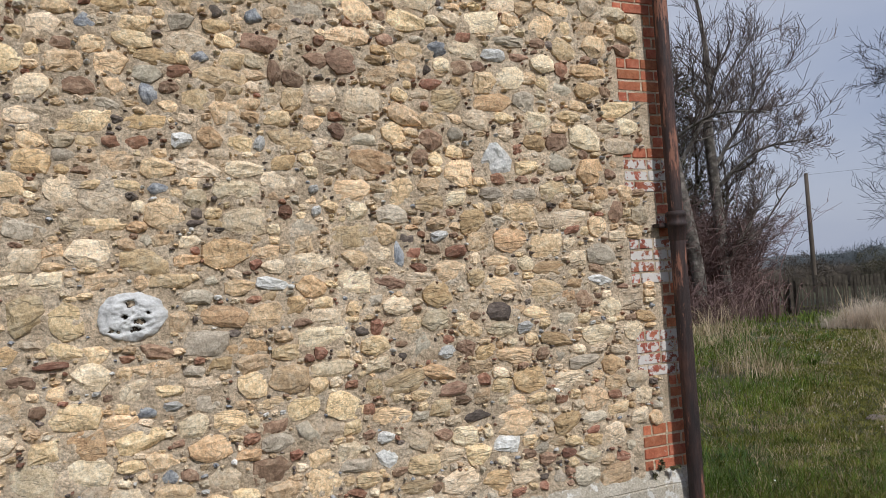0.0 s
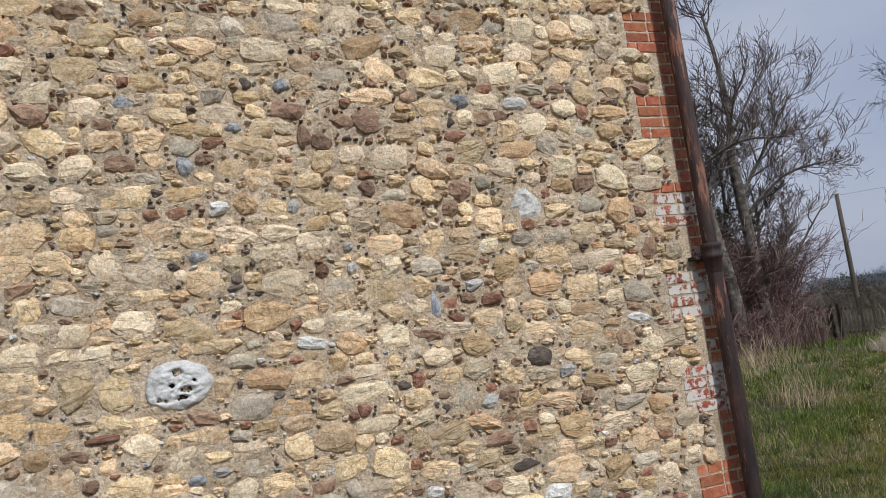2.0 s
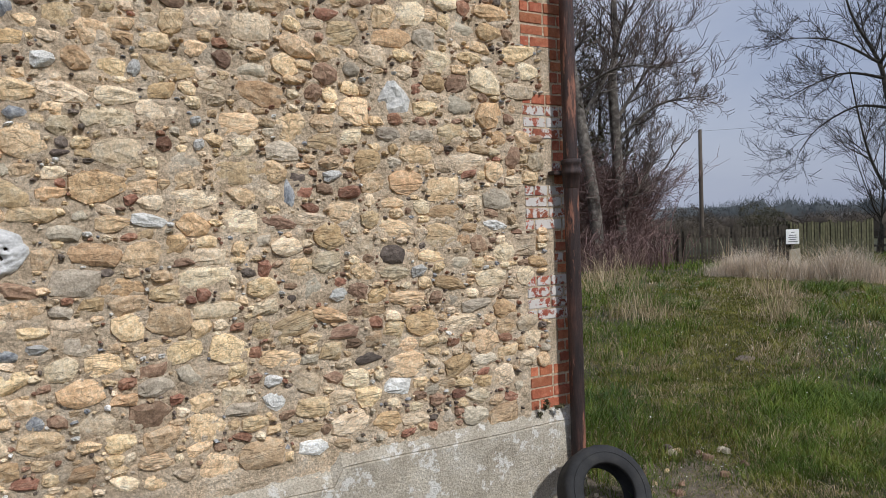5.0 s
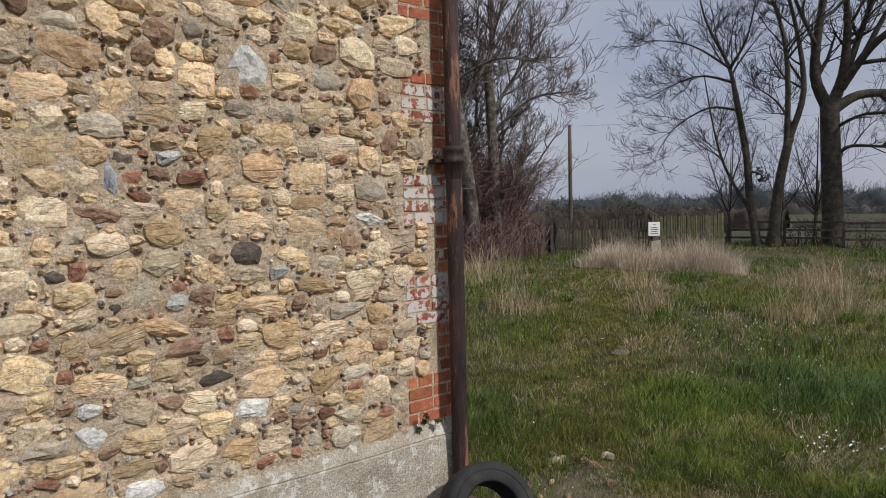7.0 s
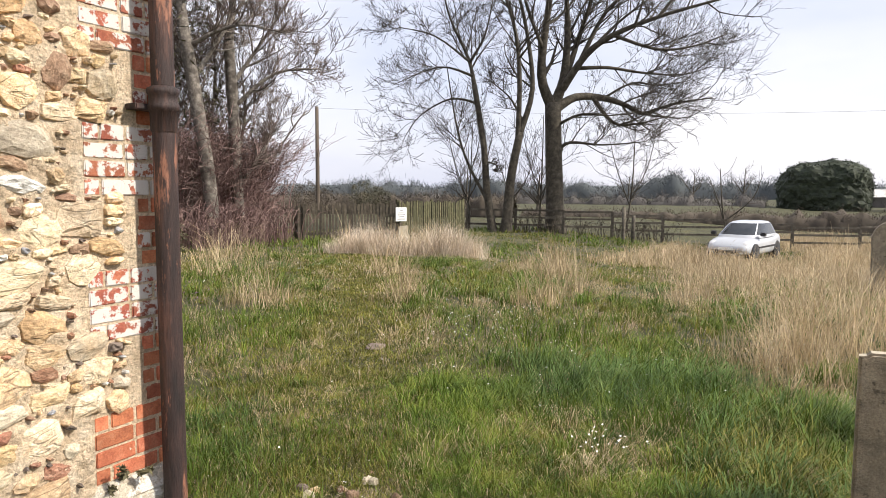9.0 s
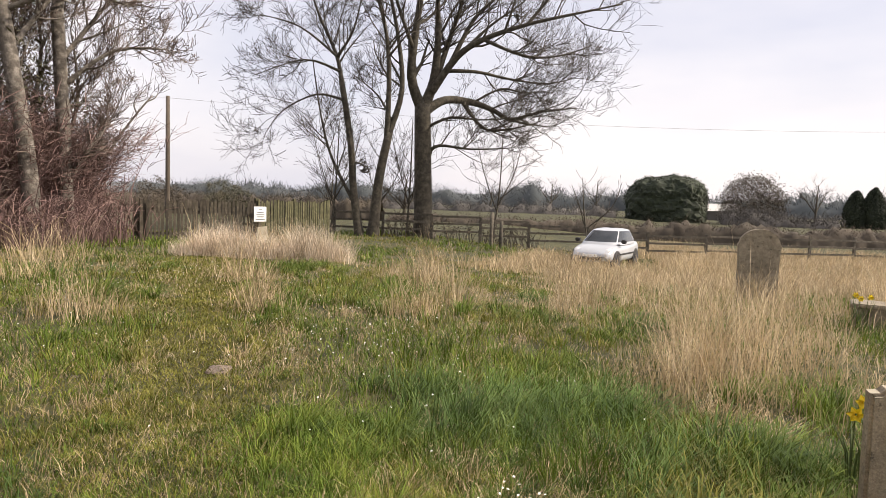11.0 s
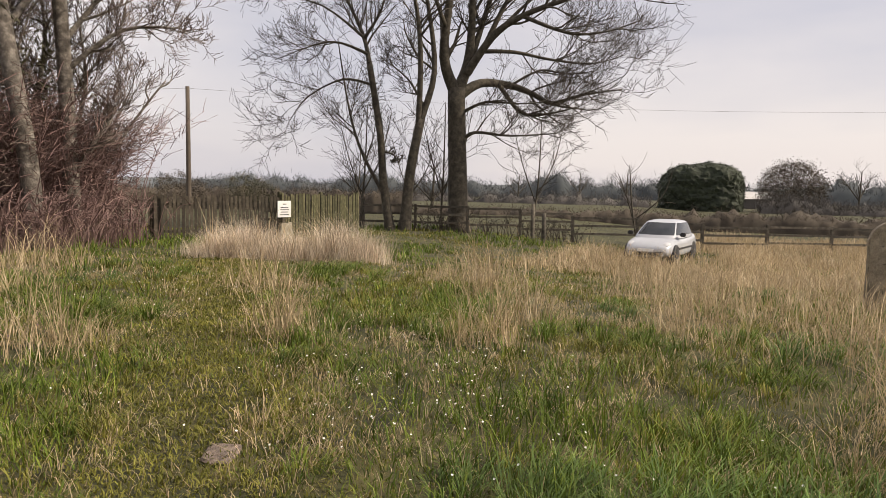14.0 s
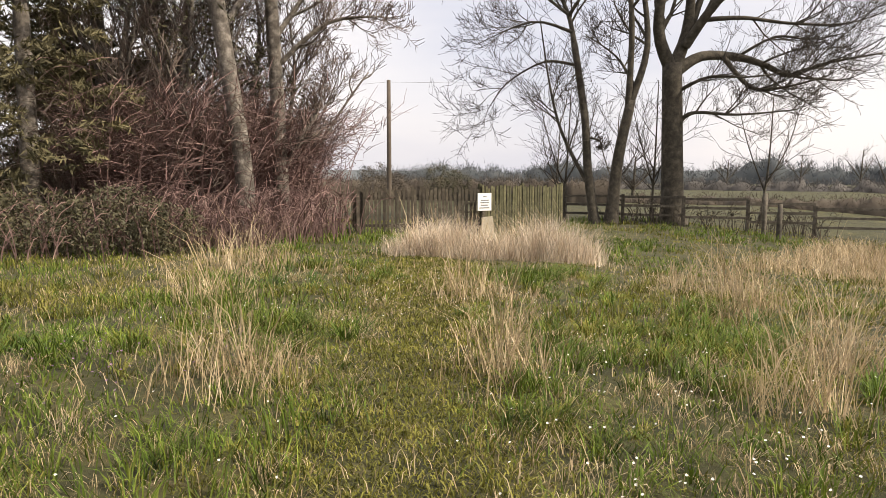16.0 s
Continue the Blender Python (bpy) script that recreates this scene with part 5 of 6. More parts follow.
hedge("hedge", "dark winter hedge across the field", [(54, -60), (52, -30), (48, -10), (46, 8), (45, 18)], 1.55, 1.3, 3500, 21, HEDGE, 0.09, -1.2, 0.16)
hedge("hedge", "bare brown hedge behind the fence", [(44, 18), (42, 26), (38, 36), (30, 46)], 1.9, 1.4, 3500, 22, HEDGE, 0.09, -0.6, 0.2)
# far lines: their haze comes from the tinted materials, there is no volume
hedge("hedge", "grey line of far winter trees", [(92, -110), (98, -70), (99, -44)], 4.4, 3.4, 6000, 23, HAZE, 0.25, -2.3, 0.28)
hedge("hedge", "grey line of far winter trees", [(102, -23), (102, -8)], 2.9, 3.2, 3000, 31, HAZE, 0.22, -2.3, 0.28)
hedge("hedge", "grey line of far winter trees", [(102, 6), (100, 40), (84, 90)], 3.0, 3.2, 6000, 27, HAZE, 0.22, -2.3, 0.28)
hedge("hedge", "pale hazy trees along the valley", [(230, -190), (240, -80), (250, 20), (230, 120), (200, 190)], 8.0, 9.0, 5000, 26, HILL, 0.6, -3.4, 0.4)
def dome(name, label, x, y, z, r, h, seed, mat, category, leaf=0.12, square=3.2, taper=0.0):
    """A clipped-looking evergreen: a lumpy body roughened by many small leaves."""
    bm = bmesh.new()
    bmesh.ops.create_icosphere(bm, subdivisions=5, radius=1.0)
    for v in bm.verts:
        c = v.co.copy()
        c /= (abs(c.x) ** square + abs(c.y) ** square + abs(c.z) ** square) ** (1 / square)
        c *= 1 + 0.10 * noise.noise(v.co * 2.1 + Vector((seed, 0, 0))) + 0.07 * noise.noise(v.co * 6 + Vector((0, seed, 0))) + 0.05 * noise.noise(v.co * 15)
        k = 1 - taper * c.z
        v.co = Vector((c.x * r * k, c.y * r * k, c.z * h))
    spots = [v.co.copy() for v in bm.verts]
    ob = part(name, bm, mat)
    ob.location = (x, y, z)
    rng = np.random.default_rng(seed)
    c = np.array(spots)[rng.integers(0, len(spots), 9000)] * rng.uniform(0.98, 1.03, (9000, 1)) + rng.normal(0, 0.06, (9000, 3))
    a, b = rng.normal(0, leaf, (9000, 3)), rng.normal(0, leaf * 0.6, (9000, 3))
    sprays = new("sprays", mesh_from("sprays", np.stack((c - a, c + b, c + a), 1).reshape(-1, 3).tolist(), np.arange(27000).reshape(-1, 3).tolist(), mat))
    sprays.parent = ob
    return tagged(ob, label, category)


leaves("thorn_bush", "rounded bare thorn bush behind the enclosure", [(35.5, 30.6, 1.2, 0.9, 0.8, 2600), (36.3, 30.0, 1.0, 0.7, 0.6, 1500)], 28, HEDGE, 0.04, "bush", kind="thing")
leaves("thorn_bush", "green-tinged thorn bush behind the enclosure", [(38.4, 27.6, 1.3, 0.9, 0.7, 2600), (39.2, 27.0, 1.0, 0.7, 0.6, 1500)], 29, LEAF_OLIVE, 0.04, "bush", kind="thing")
dome("evergreen_bush", "large rounded dark evergreen bush in the field", 109, -0.9, 1.2, 5.8, 4.6, 24, LEAF_DARK, "bush")
leaves("far_tree", "rounded brown winter tree by the far hedge", [(112, -13.5, 2.2, 3.1, 2.9, 22000)], 25, HEDGE, 0.085, "tree", kind="thing")
for i, (x, y, h, w) in enumerate(((111, -29.3, 5.4, 1.3), (111, -27.0, 5.0, 1.2), (106, -37.2, 5.6, 2.8))):
    dome("far_evergreen", "dark far evergreen beside the white house", x, y, h * 0.45 - 0.9, w * 1.25, h * 0.6, 30 + i, LEAF_DARK, "tree", square=1.9, taper=0.45 if w < 2 else 0.2)
for i, (x, y, h) in enumerate(((94.6, -32.1, 8.8), (112, -22.0, 6.0), (100, -46, 9.0), (104, -55, 8.0), (130, 12, 6.5), (138, 22, 6.0), (120, 30, 5.0), (58, 22, 4.0))):
    lim = [(0.2, 0.05, (0, 0, 0), (0.1, h * 0.5, 0), (0.2, h, 0)), (0.1, 0.03, (0, h * 0.3, 0), (1.2, h * 0.6, 0.5), (2.0, h * 0.85, 0.6)), (0.1, 0.03, (0, h * 0.3, 0), (-1.2, h * 0.6, 0.5), (-2.2, h * 0.8, 0.6))]
    tree("far_tree", (x, y, -0.8), lim, 80 + i, "far bare winter tree on the skyline", depth=2, bear_count=10)


def cottage():
    root = tagged(new("cottage"), "white rendered cottage far off among trees", "house")
    root.matrix_basis = pose(117, -34.5, -2.3, 0, 0, 100)
    part("wall", boxed(-4.5, 4.5, -2.5, 2.5, 0, 2.9), HOUSE, root)
    bm = bmesh.new()
    v = [bm.verts.new(p) for p in ((-4.7, -2.8, 2.85), (4.7, -2.8, 2.85), (4.7, 2.8, 2.85), (-4.7, 2.8, 2.85), (-4.7, 0, 4.9), (4.7, 0, 4.9))]
    for q in ((0, 1, 5, 4), (3, 4, 5, 2), (0, 4, 3), (1, 2, 5), (0, 3, 2, 1)):
        bm.faces.new([v[i] for i in q])
    part("roof", bm, ROOF, root)
    part("chimney", boxed(2.2, 2.9, -0.35, 0.35, 4.3, 5.6), ROOF, root)
    for x in (-3.0, 0.0, 3.0):
        w = part("window", boxed(x - 0.5, x + 0.5, 2.49, 2.53, 1.0, 2.1), GLASS, root)
        part("frame", boxed(x - 0.04, x + 0.04, 2.53, 2.55, 1.0, 2.1), HOUSE, w)


cottage()


def barn():
    root = tagged(new("barn"), "long low pale-roofed barn on the skyline", "barn")
    root.matrix_basis = pose(140, -9.5, -2.2, 0, 0, 95)
    # wall shares the grey with haze painted in
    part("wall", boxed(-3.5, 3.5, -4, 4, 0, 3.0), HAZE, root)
    bm = bmesh.new()
    v = [bm.verts.new(p) for p in ((-3.8, -4.3, 2.95), (3.8, -4.3, 2.95), (3.8, 4.3, 2.95), (-3.8, 4.3, 2.95), (-3.8, 0, 4.3), (3.8, 0, 4.3))]
    for q in ((0, 1, 5, 4), (3, 4, 5, 2), (0, 4, 3), (1, 2, 5), (0, 3, 2, 1)):
        bm.faces.new([v[i] for i in q])
    part("roof", bm, HOUSE, root)


barn()


def hills():
    verts, faces = [], []
    N = 160
    for j, (R, base) in enumerate(((430, -6), (520, 1), (700, 6), (900, -4))):
        for i in range(N):
            a = radians(-75 + 170 * i / (N - 1))
            top = 0 if j in (0, 3) else 1
            z = base + top * (6 * noise.noise((a * 3.1, j * 2, 0)) + 2.2 * noise.noise((a * 17, j, 2)) + 1.0 * noise.noise((a * 60, j, 5)))
            verts.append((R * math.cos(a), R * math.sin(a), z))
    for j in range(3):
        for i in range(N - 1):
            faces.append((j * N + i, j * N + i + 1, (j + 1) * N + i + 1, (j + 1) * N + i))
    # blue-grey of the hills is aerial haze painted as colour
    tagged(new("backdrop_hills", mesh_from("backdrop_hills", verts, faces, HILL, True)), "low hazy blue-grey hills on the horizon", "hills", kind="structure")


hills()

# ---- grass ----
GX = np.arange(-8, 40, 0.45)
GZ = np.array([[ground_z(float(x), float(y)) for x in GX] for y in GX - 3.0])


def heights(x, y):
    u, v = (x + 8) / 0.45, (y + 11) / 0.45
    i, j = np.clip(u.astype(int), 0, len(GX) - 2), np.clip(v.astype(int), 0, len(GX) - 2)
    s, t = np.clip(u - i, 0, 1), np.clip(v - j, 0, 1)
    return GZ[j, i] * (1 - s) * (1 - t) + GZ[j, i + 1] * s * (1 - t) + GZ[j + 1, i] * (1 - s) * t + GZ[j + 1, i + 1] * s * t


LATTICE = np.random.default_rng(4).random((64, 64))


def patchy(x, y, size, shift=0):
    u, v = x / size + 17 + shift, y / size + 23 + shift * 3
    i, j = np.floor(u).astype(int), np.floor(v).astype(int)
    s, t = u - i, v - j
    s, t = s * s * (3 - 2 * s), t * t * (3 - 2 * t)
    g = lambda a, b: LATTICE[a % 64, b % 64]
    return g(i, j) * (1 - s) * (1 - t) + g(i + 1, j) * s * (1 - t) + g(i, j + 1) * (1 - s) * t + g(i + 1, j + 1) * s * t


def blades(name, label, x, y, h, width, lean, mat, seed, category="grass", bend=1.0, b=None):
    """One mesh of bent, pointed blades. b: the way each one leans."""
    rng = np.random.default_rng(seed)
    keep = ~((x < 0.12) & (y > -0.12)) & (x > -7)
    x, y, h, width = x[keep], y[keep], h[keep], width[keep]
    n = len(x)
    b = rng.uniform(0, 2 * math.pi, n) if b is None else b[keep] + rng.normal(0, 0.5, n)
    z = heights(x, y) - 0.015
    a = rng.uniform(0, 2 * math.pi, n)
    fx, fy = np.cos(a), np.sin(a)
    l = h * lean * rng.uniform(0.2, 1.4, n)
    dx, dy = np.cos(b) * l, np.sin(b) * l
    base = np.stack((x, y, z), 1)
    side = np.stack((fx, fy, np.zeros(n)), 1) * width[:, None] * 0.5
    mid = base + np.stack((dx * 0.35, dy * 0.35, h * 0.6), 1)
    tip = base + np.stack((dx * bend, dy * bend, h * np.sqrt(np.maximum(0.15, 1 - (l / h) ** 2 * 0.5))), 1)
    v = np.stack((base - side, base + side, mid + side * 0.8, mid - side * 0.8, tip), 1).reshape(-1, 3)
    o = np.arange(n)[:, None] * 5
    loops = (o + np.array([[0, 1, 2, 3, 3, 2, 4]])).ravel()
    starts = (np.arange(n)[:, None] * 7 + np.array([[0, 4]])).ravel()
    me = bpy.data.meshes.new(name)
    me.vertices.add(5 * n)
    me.vertices.foreach_set("co", v.ravel())
    me.loops.add(len(loops))
    me.loops.foreach_set("vertex_index", loops)
    me.polygons.add(2 * n)
    me.polygons.foreach_set("loop_start", starts)
    me.update(calc_edges=True)
    me.materials.append(mat)
    return tagged(new(name, me), label, category, kind="stuff")


def fan(n, seed, r0=1.0, r1=30.0, power=1.25):
    """Places spread over the meadow, thinning out with distance from the path."""
    g = np.random.default_rng(seed)
    r = r0 + (r1 - r0) * g.random(n) ** power
    a = np.radians(g.uniform(-62, 100, n))
    return 0.3 + r * np.cos(a), -1.6 + r * np.sin(a), r, g


def clumped(n, seed, per, spread, **k):
    """Places gathered in tufts, with each blade's way out from its tuft's heart and a size for each tuft."""
    x, y, r, g = fan(n // per, seed, **k)
    x, y, r = np.repeat(x, per), np.repeat(y, per), np.repeat(r, per)
    size = np.repeat(g.uniform(0.4, 1.7, n // per), per)
    s = spread * (1 + 0.09 * r) * size
    dx, dy = g.normal(0, 1, len(x)) * s, g.normal(0, 1, len(x)) * s
    return x + dx, y + dy, r, size, np.arctan2(dy, dx), g


def trodden(x, y):
    """Nearness to the trodden line across the meadow, 0 to 1."""
    t = np.clip((x - 0.0) / 12.0, 0, 1)
    cy = -1.0 + t * 9.0
    return np.exp(-((y - cy) / 0.65) ** 2) * (x > -1) * (x < 13)


TUFTS = ((6.3, 2.9, 0.4), (4.95, 4.6, 0.5), (9.3, 5.4, 0.5), (6.9, 1.0, 0.4), (8.4, 0.9, 0.4), (10.5, 2.2, 0.55), (4.6, -2.3, 0.6), (5.4, -2.6, 0.7), (9.0, 9.5, 0.8), (12.5, 3.0, 0.8), (6.9, 7.5, 0.5))


def tufted(x, y):
    d = np.zeros(len(x))
    for tx, ty, tr in TUFTS:
        d = np.maximum(d, np.exp(-((x - tx) ** 2 + (y - ty) ** 2) / tr ** 2))
    return d


def hay(x, y):
    """How much standing dry grass there is, 0 to 1."""
    edge = np.where(x < 8, -3.2 + (x - 3.5) * 0.72, 0.0 + (x - 8) * 0.22)
    d = np.clip((edge - y) / 0.9, 0, 1) * np.clip((x - 3.2) / 0.8, 0, 1)
    u, v = ((x - 11.9) * 2.3 - (y - 9.1) * 3.4) / 4.1, ((x - 11.9) * 3.4 + (y - 9.1) * 2.3) / 4.1
    fence = np.clip((v + 0.1) / 0.3, 0, 1) * (v < 1.9) * np.clip((u - 0.1) / 0.5, 0, 1) * np.clip((4.3 - u) / 0.5, 0, 1)
    ragged = np.clip((0.6 * patchy(x, y, 0.75) + 0.4 * patchy(x, y, 0.3, 5) - 0.36) / 0.2, 0, 1)
    d = np.maximum(d * (0.12 + 0.88 * ragged), fence * 1.4)
    for tx, ty, tr in TUFTS:
        d = np.maximum(d, 0.95 * np.exp(-((x - tx) ** 2 + (y - ty) ** 2) / tr ** 2))
    d = d * (1 - 0.9 * np.exp(-((x - 7.9) / 2.0) ** 2 - ((y + 4.3) / 0.6) ** 2))
    return np.clip(d, 0, 1)


x, y, r, size, out, g = clumped(260000, 1, 14, 0.04)
lush = patchy(x, y, 1.6, 3)
keep = (hay(x, y) < 0.75) | (g.random(len(x)) < 0.75)
x, y, r, lush, size, out = x[keep], y[keep], r[keep], lush[keep], size[keep], out[keep]
g3 = np.random.default_rng(2)
h = (0.05 + 0.14 * lush ** 2) * size * g3.uniform(0.6, 1.3, len(x)) * (1 - 0.6 * trodden(x, y))
pick = patchy(x, y, 2.3, 7) + 0.5 * (size - 1) + 0.1 * g3.normal(0, 1, len(x)) - 0.3 * trodden(x, y) > 0.5 + 0.018 * np.clip(r - 4, 0, 14)
wd = 0.0035 + 0.0009 * r
blades("green_grass", "lush green meadow grass", x[pick], y[pick], h[pick] * 1.2, wd[pick], 0.8, GRASS, 3, b=out[pick])
blades("olive_grass", "short olive and yellowing turf grass", x[~pick], y[~pick], h[~pick] * 0.8, wd[~pick], 0.9, GRASS_OLIVE, 4, b=out[~pick])



def tussocks(name, label, x, y, h, spread, per, mat, seed, width=0.0045, flow=0.0):
    """Arching blades that spring from tussock hearts and hang over, one mesh. flow: how far all lean one way."""
    g = np.random.default_rng(seed)
    keep = ~((x < 0.3) & (y > -0.5))
    x, y, h = (np.repeat(q[keep], per) for q in (x, y, h))
    n = len(x)
    a = g.uniform(0, 2 * math.pi, n)
    q = np.sqrt(g.random(n))
    wx, wy = np.cos(a) * q, np.sin(a) * q
    sp = spread * (0.6 + h / 0.3)
    x, y = x + wx * sp, y + wy * sp
    h = h * g.uniform(0.55, 1.2, n) * (1 - 0.35 * q)
    lx, ly = wx * 1.1 + g.normal(0, 0.45, n) + 0.5 * flow, wy * 1.1 + g.normal(0, 0.45, n) - flow
    z = heights(x, y) - 0.02
    far = np.hypot(x - 0.5, y + 1.0)
    s = np.stack((-ly, lx, np.zeros(n)), 1)
    s /= np.maximum(1e-4, np.linalg.norm(s, axis=1, keepdims=True))
    s = s * (width * g.uniform(0.6, 1.3, n) * (1 + 0.12 * far))[:, None] * 0.5
    base = np.stack((x, y, z), 1)
    rings = []
    for along, up, w in ((0.0, 0.0, 1.0), (0.22, 0.55, 0.95), (0.62, 0.92, 0.7)):
        p = base + np.stack((lx * h * along, ly * h * along, h * up), 1)
        rings += [p - s * w, p + s * w]
    drop = np.clip(1.05 - 0.42 * np.hypot(lx, ly), 0.2, 1.05)
    rings.append(base + np.stack((lx * h * 1.15, ly * h * 1.15, h * drop), 1))
    v = np.stack(rings, 1).reshape(-1, 3)
    loops = (np.arange(n)[:, None] * 7 + np.array([[0, 1, 3, 2, 2, 3, 5, 4, 4, 5, 6]])).ravel()
    starts = (np.arange(n)[:, None] * 11 + np.array([[0, 4, 8]])).ravel()
    me = bpy.data.meshes.new(name)
    me.vertices.add(7 * n)
    me.vertices.foreach_set("co", v.ravel())
    me.loops.add(len(loops))
    me.loops.foreach_set("vertex_index", loops)
    me.polygons.add(3 * n)
    me.polygons.foreach_set("loop_start", starts)
    me.update(calc_edges=True)
    me.materials.append(mat)
    return tagged(new(name, me), label, "grass", kind="stuff")


def beside_path(x, y):
    """Metres from the trodden line, less than nothing on its open side."""
    return (y - (-1.0 + np.clip(x, 0, 12) * 0.75)) * 0.8


x, y, r, g = fan(5200, 71, 1.2, 14.0, 1.15)
side = beside_path(x, y)
wet = patchy(x, y, 0.8, 11) * 0.6 + patchy(x, y, 2.2, 4) * 0.4
grow = np.clip(np.where(side < -0.45, 0.36, 0.18 * (side > 0.5)) + (wet - 0.5) * 2.4, 0.06, 1) * (1 - 0.8 * np.clip(hay(x, y), 0, 1))
ok = (g.random(len(x)) < grow) & (np.abs(side) > 0.4)
x, y, wet = x[ok], y[ok], wet[ok]
hh = (0.08 + 0.25 * np.clip(wet, 0.2, 0.9)) * g.uniform(0.6, 1.35, len(x)) * np.clip(np.hypot(x, y + 0.5) / 3.2, 0.35, 1.0)
cool = patchy(x, y, 1.3, 21) + g.normal(0, 0.12, len(x)) > 0.76
dry = ~cool & (patchy(x, y, 0.7, 27) + g.normal(0, 0.18, len(x)) > 0.5)
tussocks("grass_tussocks", "lush green grass tussocks hanging over", x[~cool & ~dry], y[~cool & ~dry], hh[~cool & ~dry], 0.09, 46, GRASS, 72, flow=0.35)
tussocks("grass_tussocks", "yellowing olive grass tussocks", x[dry], y[dry], hh[dry] * 0.8, 0.1, 40, GRASS_OLIVE, 74, flow=0.3)
tussocks("grass_tussocks", "coarse blue-green grass tussocks", x[cool], y[cool], hh[cool] * 1.1, 0.09, 46, GRASS_BLUE, 73, flow=0.5)
x, y, r, g = fan(3200, 75, 1.2, 14.0, 1.1)
ok = (np.abs(beside_path(x, y)) > 0.35) & (patchy(x, y, 0.9, 14) > 0.38)
tussocks("straw_tussocks", "tangled dead grass fallen among the green", x[ok], y[ok], g.uniform(0.06, 0.19, ok.sum()), 0.13, 20, STRAW, 76, 0.0028, 0.3)

x, y, r, size, out, g = clumped(400000, 9, 20, 0.05, r0=2.0, r1=26.0, power=1.0)
d = hay(x, y)
keep = g.random(len(x)) < (d * 0.15 + 0.24 * tufted(x, y) + 0.03) * np.clip(size, 0.2, 1.2) ** 1.6
x, y, r, d, size, out = x[keep], y[keep], r[keep], d[keep], size[keep], out[keep]
g2 = np.random.default_rng(6)
h = (0.14 + 0.5 * d) * g2.uniform(0.5, 1.3, len(x)) * (0.45 + 0.5 * size) * (1 + 0.55 * tufted(x, y)) * np.where(x > 15.5, 0.75, 1.0) * np.where((x > 11) & (y > 4.6) & (y < 11), 1.35, 1.0)
blades("dry_grass", "tall bleached dry grass standing in tufts", x, y, h, 0.0024 + 0.0006 * r, 0.68, STRAW, 7, b=out)
g8 = np.random.default_rng(81)
u, v = g8.uniform(0.1, 4.25, 5000), g8.random(5000) ** 1.2 * 1.5
u = u + 0.18 * g8.normal(0, 1, len(u))
x, y = 11.9 + (u * 2.3 + v * 3.4) / 4.1, 9.1 + (v * 2.3 - u * 3.4) / 4.1
blades("dry_grass", "dense pale dry grass standing before the palings", x, y, (0.36 + 0.6 * patchy(x, y, 0.45, 9)) * g8.uniform(0.45, 1.25, len(x)) * (0.66 + 0.5 * np.exp(-((u - 0.9) / 0.7) ** 2) + 0.5 * np.exp(-((u - 3.2) / 0.8) ** 2)), np.full(len(x), 0.0085), 0.7, STRAW_PALE, 82)
g4 = np.random.default_rng(41)
x, y = g4.uniform(-1.2, 3.0, 44000), g4.uniform(-2.8, 1.6, 44000)
ok = np.hypot((x - 0.15) / 0.95, (y + 0.45) / 0.55) > 0.7 + 0.45 * g4.random(len(x))
x, y = x[ok], y[ok]
dry = patchy(x, y, 0.6, 2) + 0.2 * g4.normal(0, 1, len(x)) > 0.36
hh = (0.04 + 0.10 * patchy(x, y, 0.9, 3) ** 2) * g4.uniform(0.6, 1.4, len(x))
blades("green_grass", "green grass round the wall's corner", x[~dry], y[~dry], hh[~dry], np.full((~dry).sum(), 0.0055), 0.8, GRASS, 42)
blades("olive_grass", "yellowing grass round the wall's corner", x[dry], y[dry], hh[dry], np.full(dry.sum(), 0.0055), 0.9, GRASS_OLIVE, 43)
g6 = np.random.default_rng(61)
x, y = g6.uniform(17, 37, 52000), g6.uniform(-20, 4, 52000)
ok = ~((x > 22.8) & (x < 28.5) & (y > -1.6) & (y < 2.0)) & (y < 5 - 0.2 * x + 3 * patchy(x, y, 3.0, 1))
blades("dry_grass", "rough dry grass towards the field fence", x[ok], y[ok], g6.uniform(0.2, 0.6, ok.sum()) * (0.5 + patchy(x[ok], y[ok], 1.5, 4)), np.full(ok.sum(), 0.016), 0.6, STRAW, 62)
x, y = g6.uniform(-6.5, -0.9, 32000), g6.uniform(-8, -0.15, 32000)
blades("olive_grass", "short turf along the foot of the wall", x, y, g6.uniform(0.04, 0.13, len(x)), np.full(len(x), 0.009), 0.8, GRASS_OLIVE, 63)
g5 = np.random.default_rng(51)
u = g5.random(62000) ** 1.3 * 12.5
x, y = u + g5.normal(0, 0.1, len(u)), -1.0 + u / 12.0 * 9.0 + g5.normal(0, 0.75, len(u))
blades("trodden_turf", "short yellow-green turf of the trodden path", x, y, g5.uniform(0.025, 0.07, len(u)), 0.005 + 0.0012 * u, 1.0, GRASS_OLIVE, 52)
x, y = g4.uniform(-1.0, 2.6, 9000), g4.uniform(-2.4, 1.2, 9000)
blades("dead_thatch", "dead straw lying by the wall corner", x, y, np.full(len(x), 0.07), np.full(len(x), 0.003), 1.2, STRAW, 44)
x, y, r, g = fan(38000, 12, 0.6, 18.0, 1.0)
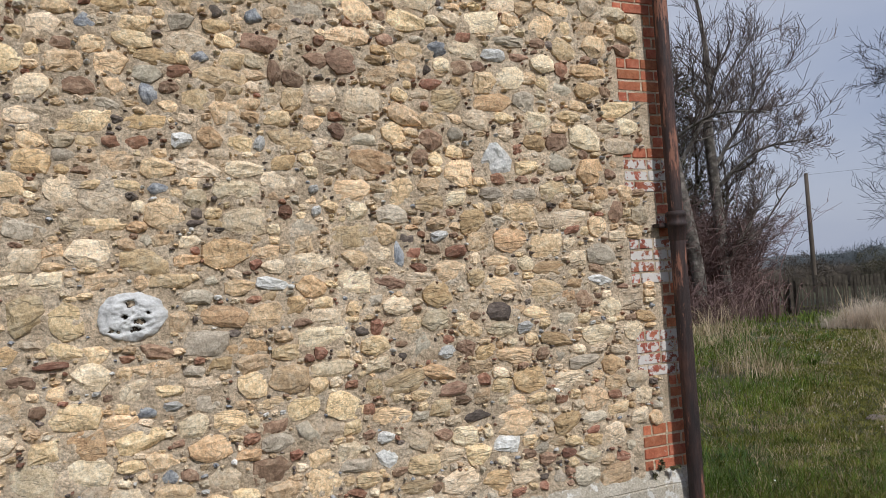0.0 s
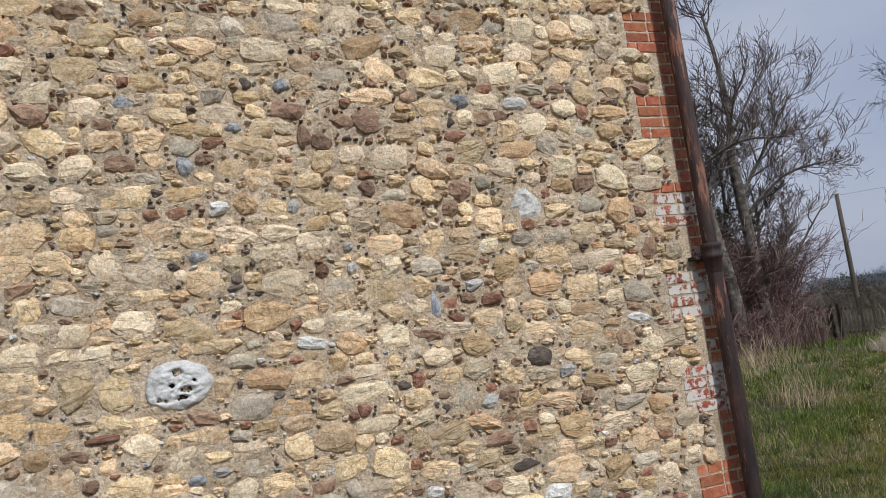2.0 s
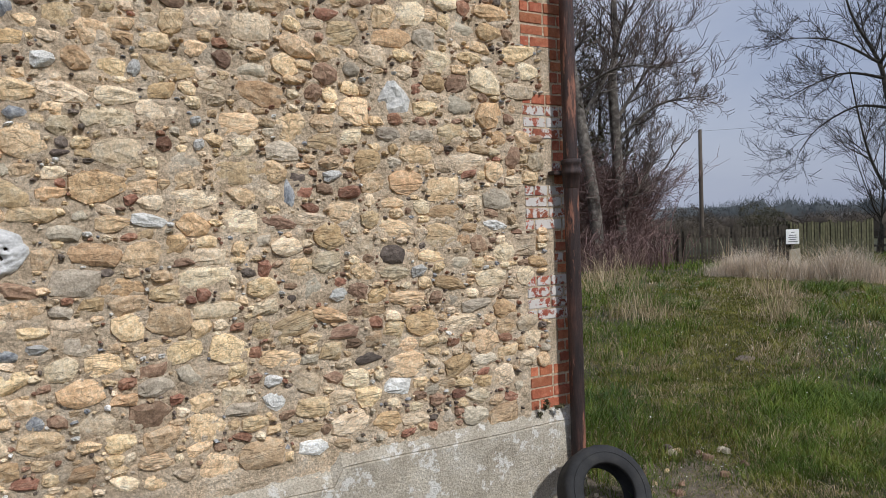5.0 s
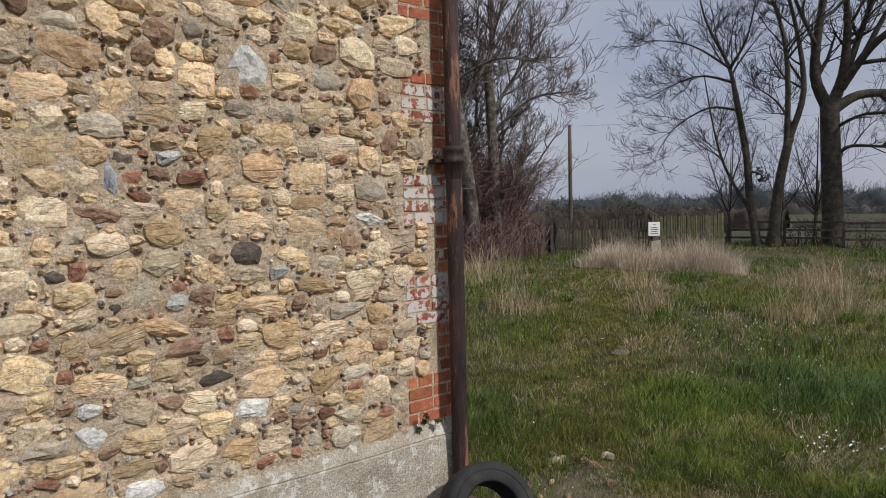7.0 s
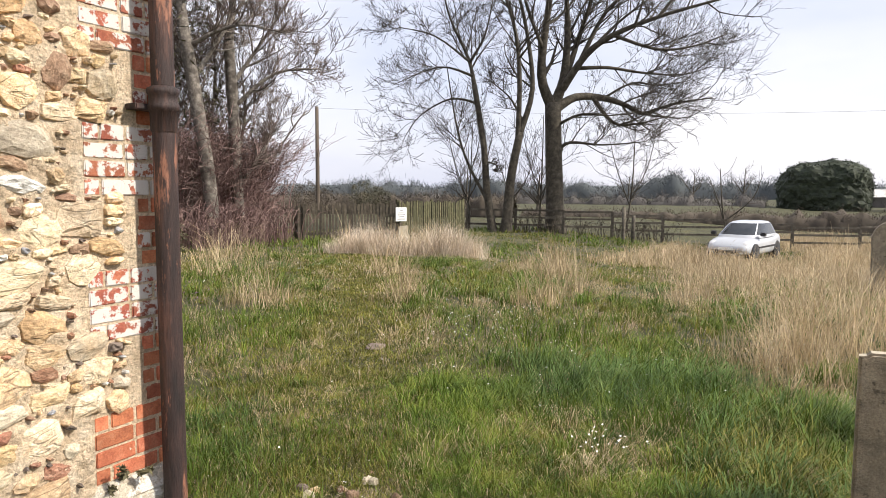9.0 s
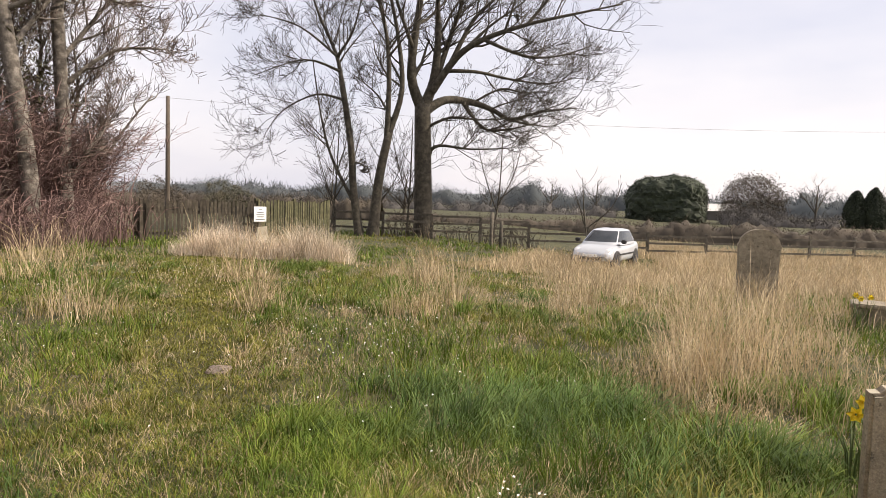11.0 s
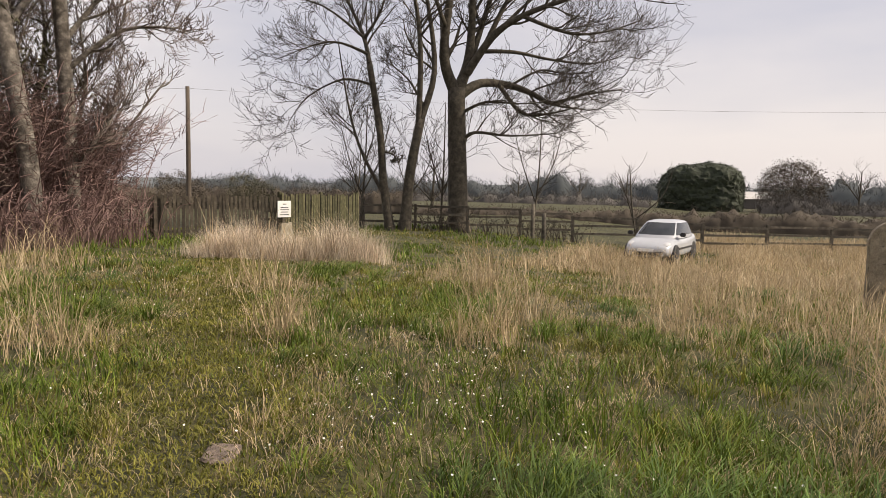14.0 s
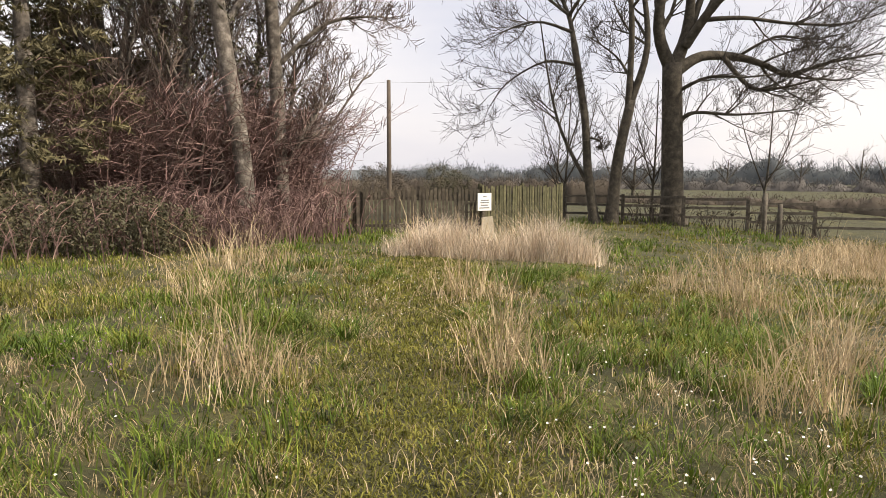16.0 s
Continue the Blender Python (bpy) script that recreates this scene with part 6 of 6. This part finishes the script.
blades("dead_thatch", "short dead grass lying in the turf", x, y, 0.05 + 0.05 * patchy(x, y, 0.3, 6), 0.0016 + 0.0005 * r, 1.2, STRAW, 8)


def flowers(name, label, x, y, hgt, size, mat, seed):
    g = np.random.default_rng(seed)
    z = heights(x, y) + hgt
    verts, faces = [], []
    for i in range(len(x)):
        tx, ty = g.uniform(-0.5, 0.5, 2)
        m = Matrix.Translation((x[i], y[i], z[i])) @ Matrix.Rotation(tx, 4, "X") @ Matrix.Rotation(ty - 0.3, 4, "Y")
        n0 = len(verts)
        verts.append(tuple(m @ Vector((0, 0, -size * 0.15))))
        for k in range(12):
            a = k * math.pi / 6
            q = size * (0.5 if k % 2 else 0.38)
            verts.append(tuple(m @ Vector((math.cos(a) * q, math.sin(a) * q, 0))))
        faces += [(n0, n0 + 1 + k, n0 + 1 + (k + 1) % 12) for k in range(12)]
    return tagged(new(name, mesh_from(name, verts, faces, mat)), label, "flowers", kind="stuff")


g = np.random.default_rng(31)
cx = [2.04 + g.normal(0, 0.13, 26)]
cy = [-1.42 + g.normal(0, 0.12, 26)]
for tx, ty, s, n in ((5.2, 0.8, 0.6, 30), (6.2, 1.6, 0.7, 30), (7.4, 2.3, 0.9, 30), (4.4, 0.6, 0.5, 25), (7.5, 5.6, 0.8, 40), (8.6, 6.6, 1.0, 40), (9.8, 4.5, 1.2, 40), (3.4, 2.2, 1.2, 25), (5.5, 5.8, 0.8, 25), (4.0, -0.6, 0.8, 16)):
    cx.append(tx + g.normal(0, s, n + n // 2))
    cy.append(ty + g.normal(0, s, n + n // 2))
flowers("daisies", "small white daisies scattered in the grass", np.concatenate(cx), np.concatenate(cy), 0.14, 0.016, PETAL, 1)
wx, wy = 0.7 + g.normal(0, 0.3, 46), -0.25 + g.normal(0, 0.18, 46)
flowers("white_weed", "tiny white weed flowers on the bare earth", wx, wy, 0.03, 0.010, PETAL, 3)
flowers("purple_flowers", "low patch of purple dead-nettle in the grass", 4.6 + g.normal(0, 0.55, 90), 5.6 + g.normal(0, 0.5, 90), 0.11, 0.022, PURPLE, 2)

# ---- pieces of the wall ----
scatter_stones()
build_quoin()
